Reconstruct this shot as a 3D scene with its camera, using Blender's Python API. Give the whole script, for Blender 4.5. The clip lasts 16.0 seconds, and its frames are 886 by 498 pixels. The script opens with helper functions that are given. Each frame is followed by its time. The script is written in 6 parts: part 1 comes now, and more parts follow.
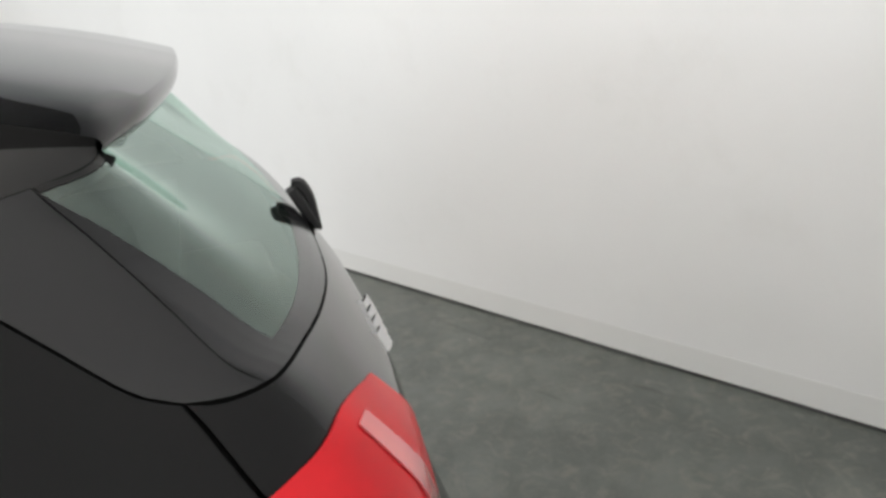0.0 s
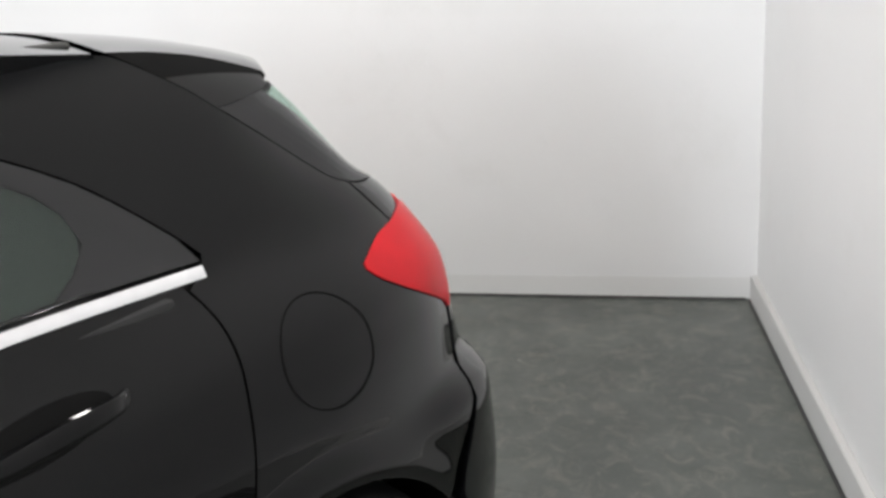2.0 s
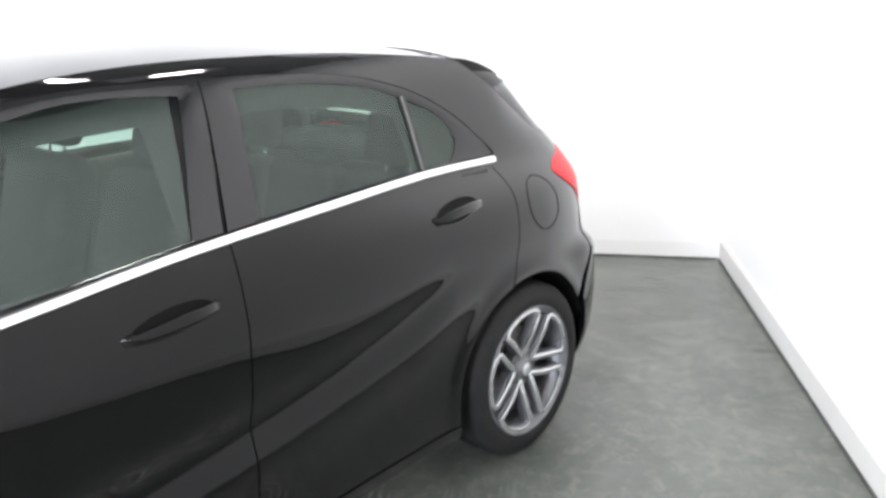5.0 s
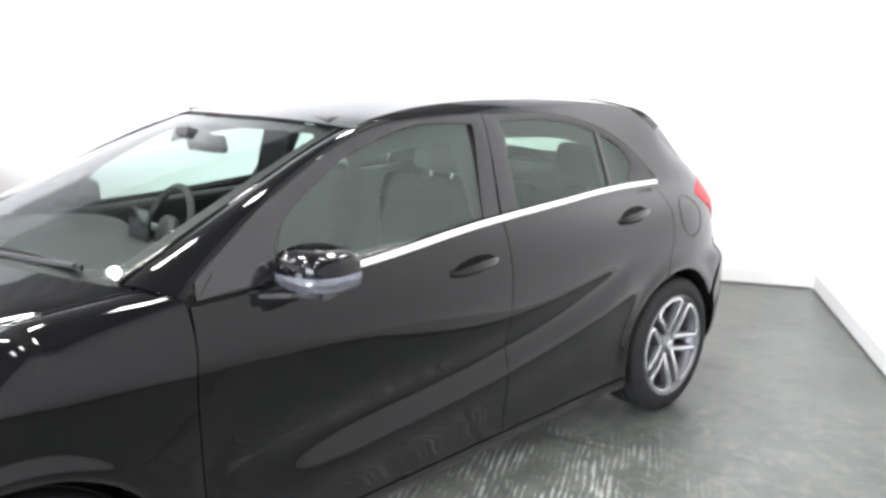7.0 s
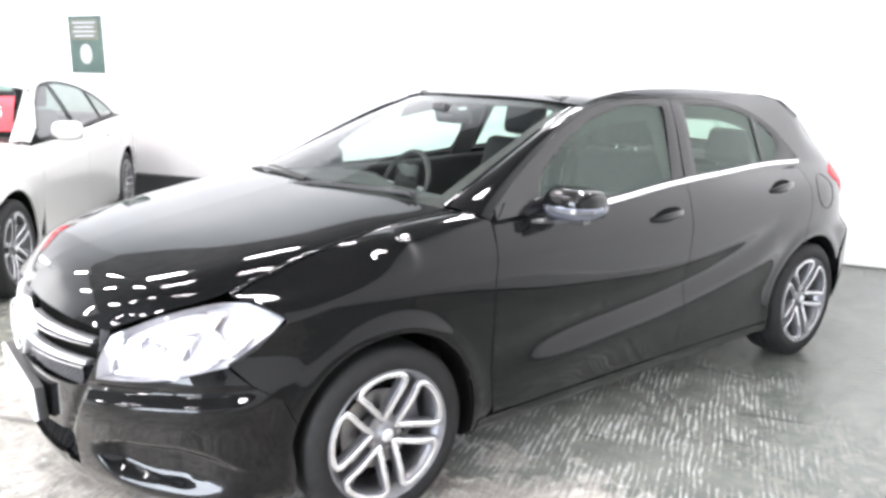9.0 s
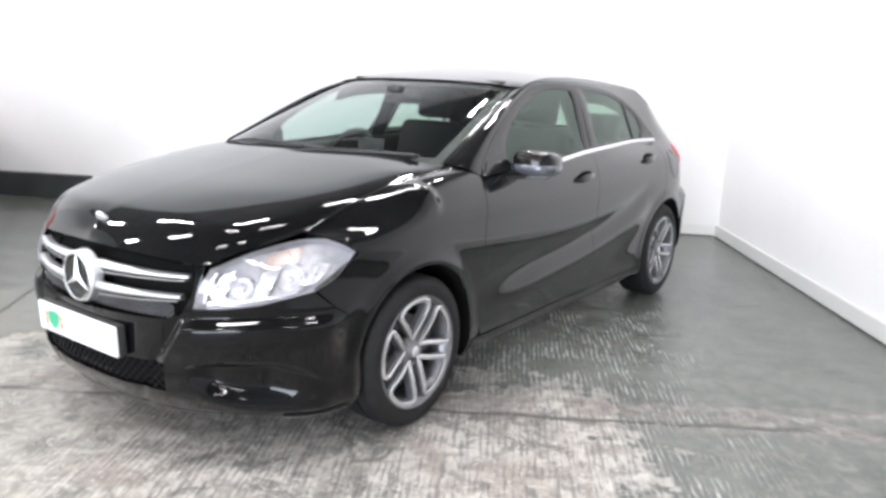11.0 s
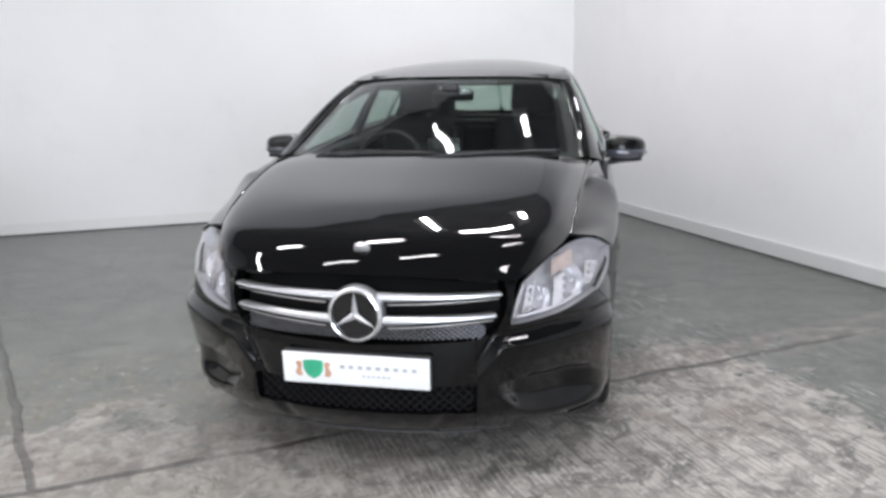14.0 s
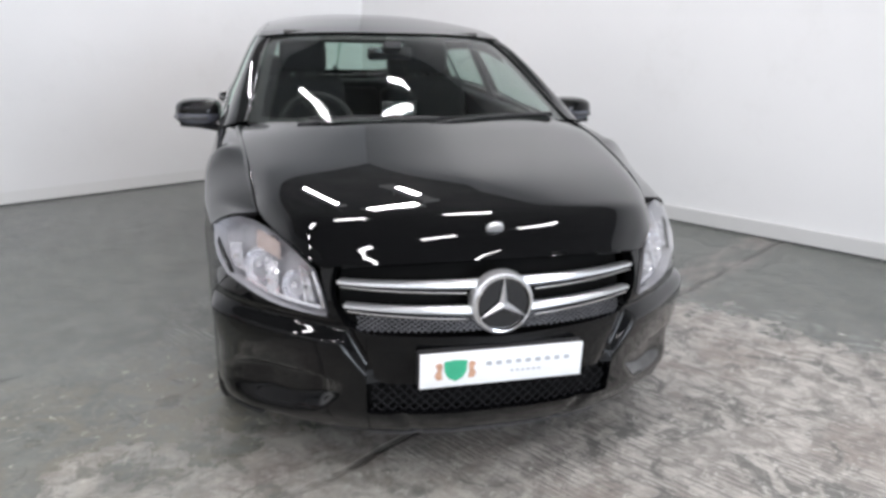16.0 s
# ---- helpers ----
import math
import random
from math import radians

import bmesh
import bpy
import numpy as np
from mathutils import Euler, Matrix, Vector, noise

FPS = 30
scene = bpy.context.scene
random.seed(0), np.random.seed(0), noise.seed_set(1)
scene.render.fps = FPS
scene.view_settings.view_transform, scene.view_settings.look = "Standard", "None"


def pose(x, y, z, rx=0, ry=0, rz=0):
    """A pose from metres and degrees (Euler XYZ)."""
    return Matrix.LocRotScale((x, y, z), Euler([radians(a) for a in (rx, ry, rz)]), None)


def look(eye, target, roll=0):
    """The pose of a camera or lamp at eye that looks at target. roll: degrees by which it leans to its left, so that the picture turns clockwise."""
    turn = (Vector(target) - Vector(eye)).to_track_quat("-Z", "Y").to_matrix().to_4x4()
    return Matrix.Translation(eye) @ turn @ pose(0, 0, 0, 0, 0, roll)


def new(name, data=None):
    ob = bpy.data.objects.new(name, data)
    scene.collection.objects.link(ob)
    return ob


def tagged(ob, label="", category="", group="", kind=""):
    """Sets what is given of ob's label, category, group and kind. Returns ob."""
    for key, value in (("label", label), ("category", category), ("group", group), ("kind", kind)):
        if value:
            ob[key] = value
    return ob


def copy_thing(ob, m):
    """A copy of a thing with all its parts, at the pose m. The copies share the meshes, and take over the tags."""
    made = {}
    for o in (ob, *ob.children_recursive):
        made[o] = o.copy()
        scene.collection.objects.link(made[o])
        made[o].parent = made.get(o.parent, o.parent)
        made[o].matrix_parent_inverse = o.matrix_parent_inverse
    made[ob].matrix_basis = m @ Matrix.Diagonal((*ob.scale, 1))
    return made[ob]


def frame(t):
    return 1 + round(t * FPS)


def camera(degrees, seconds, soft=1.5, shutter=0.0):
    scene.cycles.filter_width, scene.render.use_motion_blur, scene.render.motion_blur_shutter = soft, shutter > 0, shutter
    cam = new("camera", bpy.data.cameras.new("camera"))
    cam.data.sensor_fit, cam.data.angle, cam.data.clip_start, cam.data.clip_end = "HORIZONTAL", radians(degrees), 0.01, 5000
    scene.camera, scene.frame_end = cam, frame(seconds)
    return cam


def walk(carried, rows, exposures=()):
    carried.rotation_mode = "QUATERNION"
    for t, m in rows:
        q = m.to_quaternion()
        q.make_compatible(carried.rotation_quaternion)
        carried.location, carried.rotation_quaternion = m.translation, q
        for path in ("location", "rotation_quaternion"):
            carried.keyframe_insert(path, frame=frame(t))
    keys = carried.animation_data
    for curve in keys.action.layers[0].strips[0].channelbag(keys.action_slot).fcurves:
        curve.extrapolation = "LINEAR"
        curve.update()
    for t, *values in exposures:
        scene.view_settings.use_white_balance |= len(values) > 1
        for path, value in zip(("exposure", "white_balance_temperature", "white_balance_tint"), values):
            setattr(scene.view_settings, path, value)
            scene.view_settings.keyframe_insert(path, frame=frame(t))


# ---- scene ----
cam = camera(59.9, 16.0, soft=3.2)
walk(cam, [
    (0.0, look((1.2989, 1.7383, 1.4387), (-0.4965, 2.2932, 0.7540), -5.14)),
    (0.5, look((1.4686, 1.5659, 1.4186), (-0.2679, 2.3280, 0.7832), -7.87)),
    (1.0, look((1.6125, 1.3767, 1.4125), (0.0099, 2.4067, 0.8037), -7.21)),
    (1.5, look((1.6949, 1.1241, 1.4328), (0.2421, 2.3403, 0.7925), -5.04)),
    (2.0, look((1.7924, 0.8437, 1.4359), (0.4310, 2.1581, 0.7886), -6.06)),
    (2.5, look((1.9093, 0.6165, 1.4281), (0.5845, 1.9844, 0.8165), -6.68)),
    (3.0, look((2.0814, 0.3580, 1.4521), (0.7262, 1.7078, 0.8676), -5.34)),
    (3.5, look((2.1722, 0.0781, 1.4777), (0.8372, 1.4414, 0.8782), -4.33)),
    (6.0, look((2.4802, -1.1388, 1.5269), (1.1757, 0.2883, 1.0155), -1.09)),
    (6.5, look((2.5792, -1.4158, 1.5333), (1.1993, -0.0435, 1.0718), -0.76)),
    (7.0, look((2.6072, -1.6551, 1.5569), (1.1754, -0.3348, 1.1018), -0.32)),
    (7.5, look((2.6076, -1.9857, 1.5147), (1.1687, -0.6652, 1.0837), -0.57)),
    (8.0, look((2.6327, -2.1903, 1.5327), (1.1591, -0.9178, 1.0753), -0.41)),
    (8.5, look((2.7731, -2.4155, 1.5209), (1.2500, -1.1968, 1.0793), 0.28)),
    (9.0, look((2.8358, -2.6566, 1.5212), (1.2992, -1.4610, 1.0634), 0.84)),
    (11.5, look((2.4958, -3.9197, 1.3842), (1.4369, -2.2804, 0.9465), 1.51)),
    (12.0, look((2.1758, -4.1215, 1.4288), (1.1360, -2.4793, 0.9574), 0.30)),
    (12.5, look((1.8701, -4.3855, 1.4482), (0.8608, -2.7138, 1.0158), -1.71)),
    (13.0, look((1.5425, -4.5014, 1.4243), (0.6273, -2.7723, 1.0088), -2.07)),
    (13.5, look((1.1821, -4.5405, 1.4251), (0.4695, -2.7304, 0.9609), -1.38)),
    (14.0, look((0.7804, -4.6373, 1.4740), (0.3991, -2.7307, 1.0057), -0.77)),
    (14.5, look((0.3753, -4.6053, 1.4464), (0.2102, -2.6695, 0.9718), 0.33)),
    (15.0, look((-0.0034, -4.5526, 1.4474), (0.0274, -2.6260, 0.9112), 1.04)),
    (15.5, look((-0.3871, -4.5052, 1.4612), (-0.1051, -2.6014, 0.9169), 0.75)),
    (16.0, look((-0.7300, -4.3280, 1.4610), (-0.2440, -2.4720, 0.8960), 1.20)),
], exposures=[
    (0.0, -0.49, 6950, 10), (1.0, -0.50, 6900, 10), (1.5, -0.50, 6900, 11), (2.0, -0.45, 6850, 12), (2.5, -0.14, 6750, 12), (3.0, 0.0, 6750, 12), (3.5, 0.20, 6700, 12), (6.0, 0.68, 6650, 13),
    (9.0, 0.98, 6600, 14), (11.5, -0.14, 6600, 14), (12.5, -0.53, 6550, 14), (14.5, -0.68, 6550, 14), (16.0, -0.66, 6550, 14)])

# ---- light ----
world = bpy.data.worlds.new("hall_world")
scene.world = world
world.use_nodes = True
world.node_tree.nodes["Background"].inputs["Color"].default_value = (0.80, 0.87, 1.0, 1)
world.node_tree.nodes["Background"].inputs["Strength"].default_value = 0.02

CORNER = Vector((0.514, 3.941, 0.0))
ALONG = Vector((-0.8826, -0.4701, 0.0))      # runs along the back wall, away from the corner
SIDE = Vector((0.5563, -0.8310, 0.0))        # runs along the side wall, away from the corner
INTO = Vector((0.4701, -0.8826, 0.0))        # from the back wall into the hall


def hall(a, b, z=0.0):
    """A place in the hall: a metres along the back wall from the corner, b metres out from it."""
    p = CORNER + ALONG * a + INTO * b
    return Vector((p.x, p.y, z))


LAMP_Z = 4.10
RIDGE_A = 6.5                                # where the rising ceiling turns level, metres along the back wall


def ceiling_z(a):
    """Height of the ceiling, a metres along the back wall from the corner: it rises, then runs level."""
    return 4.30 + 0.14 * min(a, RIDGE_A)


# places and turns of the tubes: rows along the back wall, one nearer the corner and two set across
lamp_places = [(a, b, 0, 0.75, 0.11) for b in (3.9, 5.8, 8.4, 11.6) for a in (1.6, 3.6, 5.5, 7.4, 9.4)]
lamp_places += [(1.6, 2.45, 0, 0.75, 0.13), (2.15, 1.65, 90, 0.80, 0.07), (0.92, 1.95, 90, 0.40, 0.10)]
WALL_ANGLE = math.atan2(ALONG.y, ALONG.x)
for a, b, across, long, wide in lamp_places:
    d = bpy.data.lights.new("tube_light", "AREA")
    d.shape, d.size, d.size_y, d.energy, d.color = "RECTANGLE", long, wide, (440 if a < 2 else 580 if a < 7 else 650) * long * wide, (0.985, 0.99, 1.0)
    ob = new("tube_light", d)
    ob.matrix_world = Matrix.Translation(hall(a, b, LAMP_Z - 0.075)) @ Matrix.Rotation(WALL_ANGLE + radians(across), 4, "Z")

# daylight through the tall doorway behind the camera
DOOR_A, DOOR_B, DOOR_TOP = 2.6, 7.4, 3.8
d = bpy.data.lights.new("doorway_daylight", "AREA")
d.shape, d.size, d.size_y, d.energy, d.color = "RECTANGLE", DOOR_B - DOOR_A, DOOR_TOP, 1200, (0.80, 0.90, 1.0)
ob = new("doorway_daylight", d)
ob.matrix_world = Matrix.Translation(hall((DOOR_A + DOOR_B) / 2, 16.1, DOOR_TOP / 2)) @ Matrix.Rotation(WALL_ANGLE, 4, "Z") @ Matrix.Rotation(radians(-90), 4, "X")

# ---- materials ----
def nodes_of(name):
    m = bpy.data.materials.new(name)
    m.use_nodes = True
    return m, m.node_tree.nodes, m.node_tree.links, m.node_tree.nodes["Principled BSDF"]


def ramp(n, stops):
    r = n.new("ShaderNodeValToRGB")
    e = r.color_ramp.elements
    while len(e) < len(stops):
        e.new(0.5)
    for k, (p, c) in zip(e, stops):
        k.position, k.color = p, c if len(c) == 4 else (*c, 1)
    return r


def simple(name, colour, rough=0.5, metal=0.0, coat=0.0, vary=0.0, scale=20.0, bump=0.0, bump_scale=200.0, spec=0.5):
    """A plain painted, plastic or metal surface with a little variation in tone, gloss and relief."""
    m, n, l, b = nodes_of(name)
    b.inputs["Base Color"].default_value = (*colour, 1)
    b.inputs["Roughness"].default_value = rough
    b.inputs["Metallic"].default_value = metal
    b.inputs["Coat Weight"].default_value = coat
    b.inputs["Coat Roughness"].default_value = 0.02
    b.inputs["Coat IOR"].default_value = 1.50
    b.inputs["Specular IOR Level"].default_value = spec
    co = n.new("ShaderNodeTexCoord")
    if vary:
        t = n.new("ShaderNodeTexNoise")
        t.inputs["Scale"].default_value, t.inputs["Detail"].default_value = scale, 6
        l.new(co.outputs["Object"], t.inputs["Vector"])
        lo, hi = [c * (1 - vary) for c in colour], [min(1, c * (1 + vary)) for c in colour]
        r = ramp(n, [(0.3, lo), (0.7, hi)])
        l.new(t.outputs["Fac"], r.inputs["Fac"])
        l.new(r.outputs["Color"], b.inputs["Base Color"])
        mr = n.new("ShaderNodeMapRange")
        mr.inputs["To Min"].default_value, mr.inputs["To Max"].default_value = rough * 0.85, min(1, rough * 1.2)
        l.new(t.outputs["Fac"], mr.inputs["Value"])
        l.new(mr.outputs["Result"], b.inputs["Roughness"])
    if bump:
        t = n.new("ShaderNodeTexNoise")
        t.inputs["Scale"].default_value, t.inputs["Detail"].default_value = bump_scale, 4
        l.new(co.outputs["Object"], t.inputs["Vector"])
        k = n.new("ShaderNodeBump")
        k.inputs["Strength"].default_value, k.inputs["Distance"].default_value = bump, 0.002
        l.new(t.outputs["Fac"], k.inputs["Height"])
        l.new(k.outputs["Normal"], b.inputs["Normal"])
    return m


def glass_mat(name, tint, ior=1.5, rough=0.0, sheen=(1, 1, 1)):
    """Thin pane: tinted see-through with a clear mirror-like surface."""
    m, n, l, b = nodes_of(name)
    out = n["Material Output"]
    n.remove(b)
    tr, gl, mx, lw = n.new("ShaderNodeBsdfTransparent"), n.new("ShaderNodeBsdfGlossy"), n.new("ShaderNodeMixShader"), n.new("ShaderNodeLayerWeight")
    tr.inputs["Color"].default_value = (*tint, 1)
    gl.inputs["Roughness"].default_value = rough
    gl.inputs["Color"].default_value = (*sheen, 1)
    lw.inputs["Blend"].default_value = 0.5
    f0 = ((ior - 1) / (ior + 1)) ** 2
    pw, ma = n.new("ShaderNodeMath"), n.new("ShaderNodeMath")
    pw.operation, ma.operation = "POWER", "MULTIPLY_ADD"
    pw.inputs[1].default_value, ma.inputs[1].default_value, ma.inputs[2].default_value = 5.0, 1 - f0, f0
    l.new(lw.outputs["Facing"], pw.inputs[0])
    l.new(pw.outputs["Value"], ma.inputs[0])
    l.new(ma.outputs["Value"], mx.inputs["Fac"])
    l.new(tr.outputs["BSDF"], mx.inputs[1])
    l.new(gl.outputs["BSDF"], mx.inputs[2])
    l.new(mx.outputs["Shader"], out.inputs["Surface"])
    return m


PAINT = simple("black_car_paint", (0.0030, 0.0031, 0.0034), 0.4, 0.0, 1.0, 0.2, 300, spec=0.0)
def lacquered(m, f0, power):
    """Clear lacquer over the paint: a mirror that grows towards grazing views."""
    n, l = m.node_tree.nodes, m.node_tree.links
    b, out = n["Principled BSDF"], n["Material Output"]
    b.inputs["Coat Weight"].default_value = 0.0
    gl, mx, lw, pw, ma = n.new("ShaderNodeBsdfGlossy"), n.new("ShaderNodeMixShader"), n.new("ShaderNodeLayerWeight"), n.new("ShaderNodeMath"), n.new("ShaderNodeMath")
    gl.inputs["Roughness"].default_value, lw.inputs["Blend"].default_value = 0.02, 0.5
    pw.operation, ma.operation = "POWER", "MULTIPLY_ADD"
    pw.inputs[1].default_value, ma.inputs[1].default_value, ma.inputs[2].default_value = power, 1 - f0, f0
    l.new(lw.outputs["Facing"], pw.inputs[0])
    l.new(pw.outputs["Value"], ma.inputs[0])
    l.new(ma.outputs["Value"], mx.inputs["Fac"])
    l.new(b.outputs["BSDF"], mx.inputs[1])
    l.new(gl.outputs["BSDF"], mx.inputs[2])
    l.new(mx.outputs["Shader"], out.inputs["Surface"])


lacquered(PAINT, 0.023, 2.85)
GLOSS_BLACK = simple("gloss_black_trim", (0.008, 0.008, 0.009), 0.12, spec=0.5)
PLASTIC = simple("matt_black_plastic", (0.018, 0.018, 0.019), 0.55, vary=0.2, scale=60, bump=0.15, bump_scale=400)
REPEATER = simple("smoked_lens", (0.06, 0.062, 0.07), 0.12, metal=0.3, coat=1.0, vary=0.15, scale=60)
RUBBER = simple("tyre_rubber", (0.013, 0.013, 0.0135), 0.60, vary=0.3, scale=30, bump=0.2, bump_scale=250, spec=0.25)
DARK = simple("black_underside", (0.006, 0.006, 0.006), 0.9, spec=0.1)
CHROME = simple("bright_chrome", (0.86, 0.86, 0.87), 0.08, 1.0, vary=0.05, scale=40)
SATIN = simple("satin_silver_paint", (0.74, 0.75, 0.77), 0.34, 0.85, vary=0.05, scale=60)
ALLOY = simple("machined_alloy", (0.74, 0.74, 0.76), 0.22, 0.9, vary=0.08, scale=50)
ALLOY_DARK = simple("grey_alloy_paint", (0.17, 0.17, 0.18), 0.35, 0.7, vary=0.15, scale=30)
ALLOY_SIDE = simple("silver_alloy_paint", (0.22, 0.22, 0.24), 0.35, 0.6, vary=0.1, scale=30)
DISC = simple("steel_brake_disc", (0.30, 0.29, 0.28), 0.4, 1.0, vary=0.2, scale=15)
RED = simple("red_lamp_plastic", (0.62, 0.012, 0.020), 0.35, 0.0, 0.35, vary=0.12, scale=9, spec=0.1)
RED_PALE = simple("pale_red_lamp_plastic", (0.70, 0.16, 0.17), 0.18, 0.0, 1.0, vary=0.1, scale=12)
LAMP_SILVER = simple("lamp_reflector", (0.80, 0.80, 0.83), 0.18, 0.75, vary=0.05, scale=30)
LAMP_GREY = simple("lamp_housing_grey", (0.40, 0.40, 0.42), 0.30, 0.5, vary=0.2, scale=24)
AMBER = simple("amber_bulb", (0.56, 0.46, 0.42), 0.22, 0.5, vary=0.1)
GLASS = glass_mat("green_tinted_glass", (0.78, 0.87, 0.83), 1.20)
GLASS_REAR = glass_mat("dark_green_tinted_glass", (0.50, 0.62, 0.56), 1.62, sheen=(0.86, 1.0, 0.93))
GLASS_TAIL = glass_mat("green_tailgate_glass", (0.62, 0.76, 0.69), 2.2, sheen=(0.80, 0.95, 0.88))
GLASS_SIDE = glass_mat("green_side_glass", (0.55, 0.66, 0.61), 1.62, sheen=(0.84, 1.0, 0.92))
LENS = glass_mat("clear_lamp_lens", (0.96, 0.96, 0.97), 1.55)
# reflected daylight put into the colour of the mirrors' lower halves
MIRROR_SHEEN = simple("grey_blue_mirror_sheen", (0.16, 0.17, 0.21), 0.18, 0.55, 1.0, vary=0.1, scale=30)
MIRROR = simple("mirror_glass", (0.9, 0.9, 0.9), 0.02, 1.0)
CLOTH = simple("black_seat_cloth", (0.008, 0.0085, 0.009), 0.85, vary=0.25, scale=40)
DASH = simple("charcoal_dash_plastic", (0.014, 0.0145, 0.015), 0.6, vary=0.2, scale=30)
PAPER = simple("white_paper", (0.82, 0.82, 0.80), 0.7, vary=0.03, scale=8)
PLATE = simple("white_plate_plastic", (0.82, 0.83, 0.84), 0.3, vary=0.03, scale=15)
GREEN = simple("green_plastic_print", (0.03, 0.36, 0.20), 0.4, vary=0.1)
BROWN = simple("tan_print", (0.52, 0.30, 0.20), 0.5, vary=0.2, scale=90)
INK = simple("grey_print", (0.42, 0.44, 0.47), 0.5, vary=0.1)
WHITE_PAINT = simple("white_car_paint", (0.52, 0.515, 0.50), 0.3, 0.0, 1.0, 0.02, 40)
MESH_BLACK = simple("matt_black_mesh", (0.010, 0.010, 0.011), 0.7, vary=0.2, spec=0.15)
MESH_GREY = simple("grey_metal_mesh", (0.14, 0.14, 0.15), 0.4, 0.6, vary=0.2)
BEZEL = simple("grey_lamp_bezel", (0.46, 0.46, 0.48), 0.3, 0.5, vary=0.1)
DIVIDER_GLINT = simple("pale_grey_divider_glint", (0.13, 0.13, 0.125), 0.4, vary=0.1)
SATIN_BLACK = simple("satin_black_plastic", (0.012, 0.012, 0.012), 0.5, vary=0.1, spec=0.3)

# ---- mesh tools ----
def link_mesh(name, verts, faces, material, parent=None, label="", sharp=40.0, smooth=True):
    me = bpy.data.meshes.new(name)
    me.from_pydata([tuple(map(float, v)) for v in verts], [], faces)
    me.materials.append(material)
    if smooth:
        me.polygons.foreach_set("use_smooth", [True] * len(me.polygons))
        me.set_sharp_from_angle(angle=radians(sharp))
    me.update()
    ob = new(name, me)
    ob.parent = parent
    if label:
        ob["label"] = label
    return ob


def part(name, bm, material, parent, label="", sharp=40.0):
    """Links a bmesh as one mesh object under a thing or a part."""
    me = bpy.data.meshes.new(name)
    bm.to_mesh(me)
    bm.free()
    me.materials.append(material)
    me.polygons.foreach_set("use_smooth", [True] * len(me.polygons))
    me.set_sharp_from_angle(angle=radians(sharp))
    ob = new(name, me)
    ob.parent = parent
    if label:
        ob["label"] = label
    return ob


def empty(name, place=(0, 0, 0)):
    ob = new(name)
    ob.location = place
    ob.empty_display_size = 0.1
    return ob


def pchip(knots):
    """A smooth curve through (t, value) knots that never overshoots, held level outside them."""
    x, y = np.array(knots, float).T
    h, d = np.diff(x), np.diff(y) / np.diff(x)
    m = np.zeros(len(x))
    m[0], m[-1] = d[0], d[-1]
    for i in range(1, len(x) - 1):
        if d[i - 1] * d[i] > 0:
            a, b = 2 * h[i] + h[i - 1], h[i] + 2 * h[i - 1]
            m[i] = (a + b) / (a / d[i - 1] + b / d[i])

    def f(t):
        t = np.clip(np.asarray(t, float), x[0], x[-1])
        i = np.clip(np.searchsorted(x, t) - 1, 0, len(x) - 2)
        s = (t - x[i]) / h[i]
        return ((1 + 2 * s) * (1 - s) ** 2 * y[i] + s * (1 - s) ** 2 * h[i] * m[i]
                + s * s * (3 - 2 * s) * y[i + 1] + s * s * (s - 1) * h[i] * m[i + 1])
    return f


def step(t, a, b):
    s = np.clip((np.asarray(t, float) - a) / (b - a), 0, 1)
    return s * s * (3 - 2 * s)


def smooth_line(pts, n=12):
    """A rounded line through the points (Catmull-Rom)."""
    p = np.array(pts, float)
    q = np.vstack([2 * p[0] - p[1], p, 2 * p[-1] - p[-2]])
    out = []
    for i in range(1, len(q) - 2):
        s = np.linspace(0, 1, n, endpoint=False)[:, None]
        out.append(0.5 * (2 * q[i] + (q[i + 1] - q[i - 1]) * s + (2 * q[i - 1] - 5 * q[i] + 4 * q[i + 1] - q[i + 2]) * s ** 2
                          + (3 * q[i] - q[i - 1] - 3 * q[i + 1] + q[i + 2]) * s ** 3))
    return np.vstack([*out, p[-1:]])


def spread(line, n):
    """n points at even steps along a line."""
    p = np.array(line, float)
    d = np.r_[0, np.cumsum(np.linalg.norm(np.diff(p, axis=0), axis=1))]
    t = np.linspace(0, d[-1], n)
    return np.stack([np.interp(t, d, p[:, k]) for k in range(p.shape[1])], 1)


def coons(bottom, top, left, right, nu, nv):
    """A sheet of nu x nv points between four lines; bottom and top run from left to right, left and right from bottom to top."""
    b, t, l, r = spread(bottom, nu), spread(top, nu), spread(left, nv), spread(right, nv)
    u, v = np.linspace(0, 1, nu)[:, None, None], np.linspace(0, 1, nv)[None, :, None]
    return ((1 - v) * b[:, None] + v * t[:, None] + (1 - u) * l[None] + u * r[None]
            - ((1 - u) * (1 - v) * b[0] + u * (1 - v) * b[-1] + (1 - u) * v * t[0] + u * v * t[-1]))


def grid_faces(nu, nv, start=0, closed=False):
    f = []
    for i in range(nu if closed else nu - 1):
        for j in range(nv - 1):
            a, b = i * nv + j, ((i + 1) % nu) * nv + j
            f.append((start + a, start + b, start + b + 1, start + a + 1))
    return f


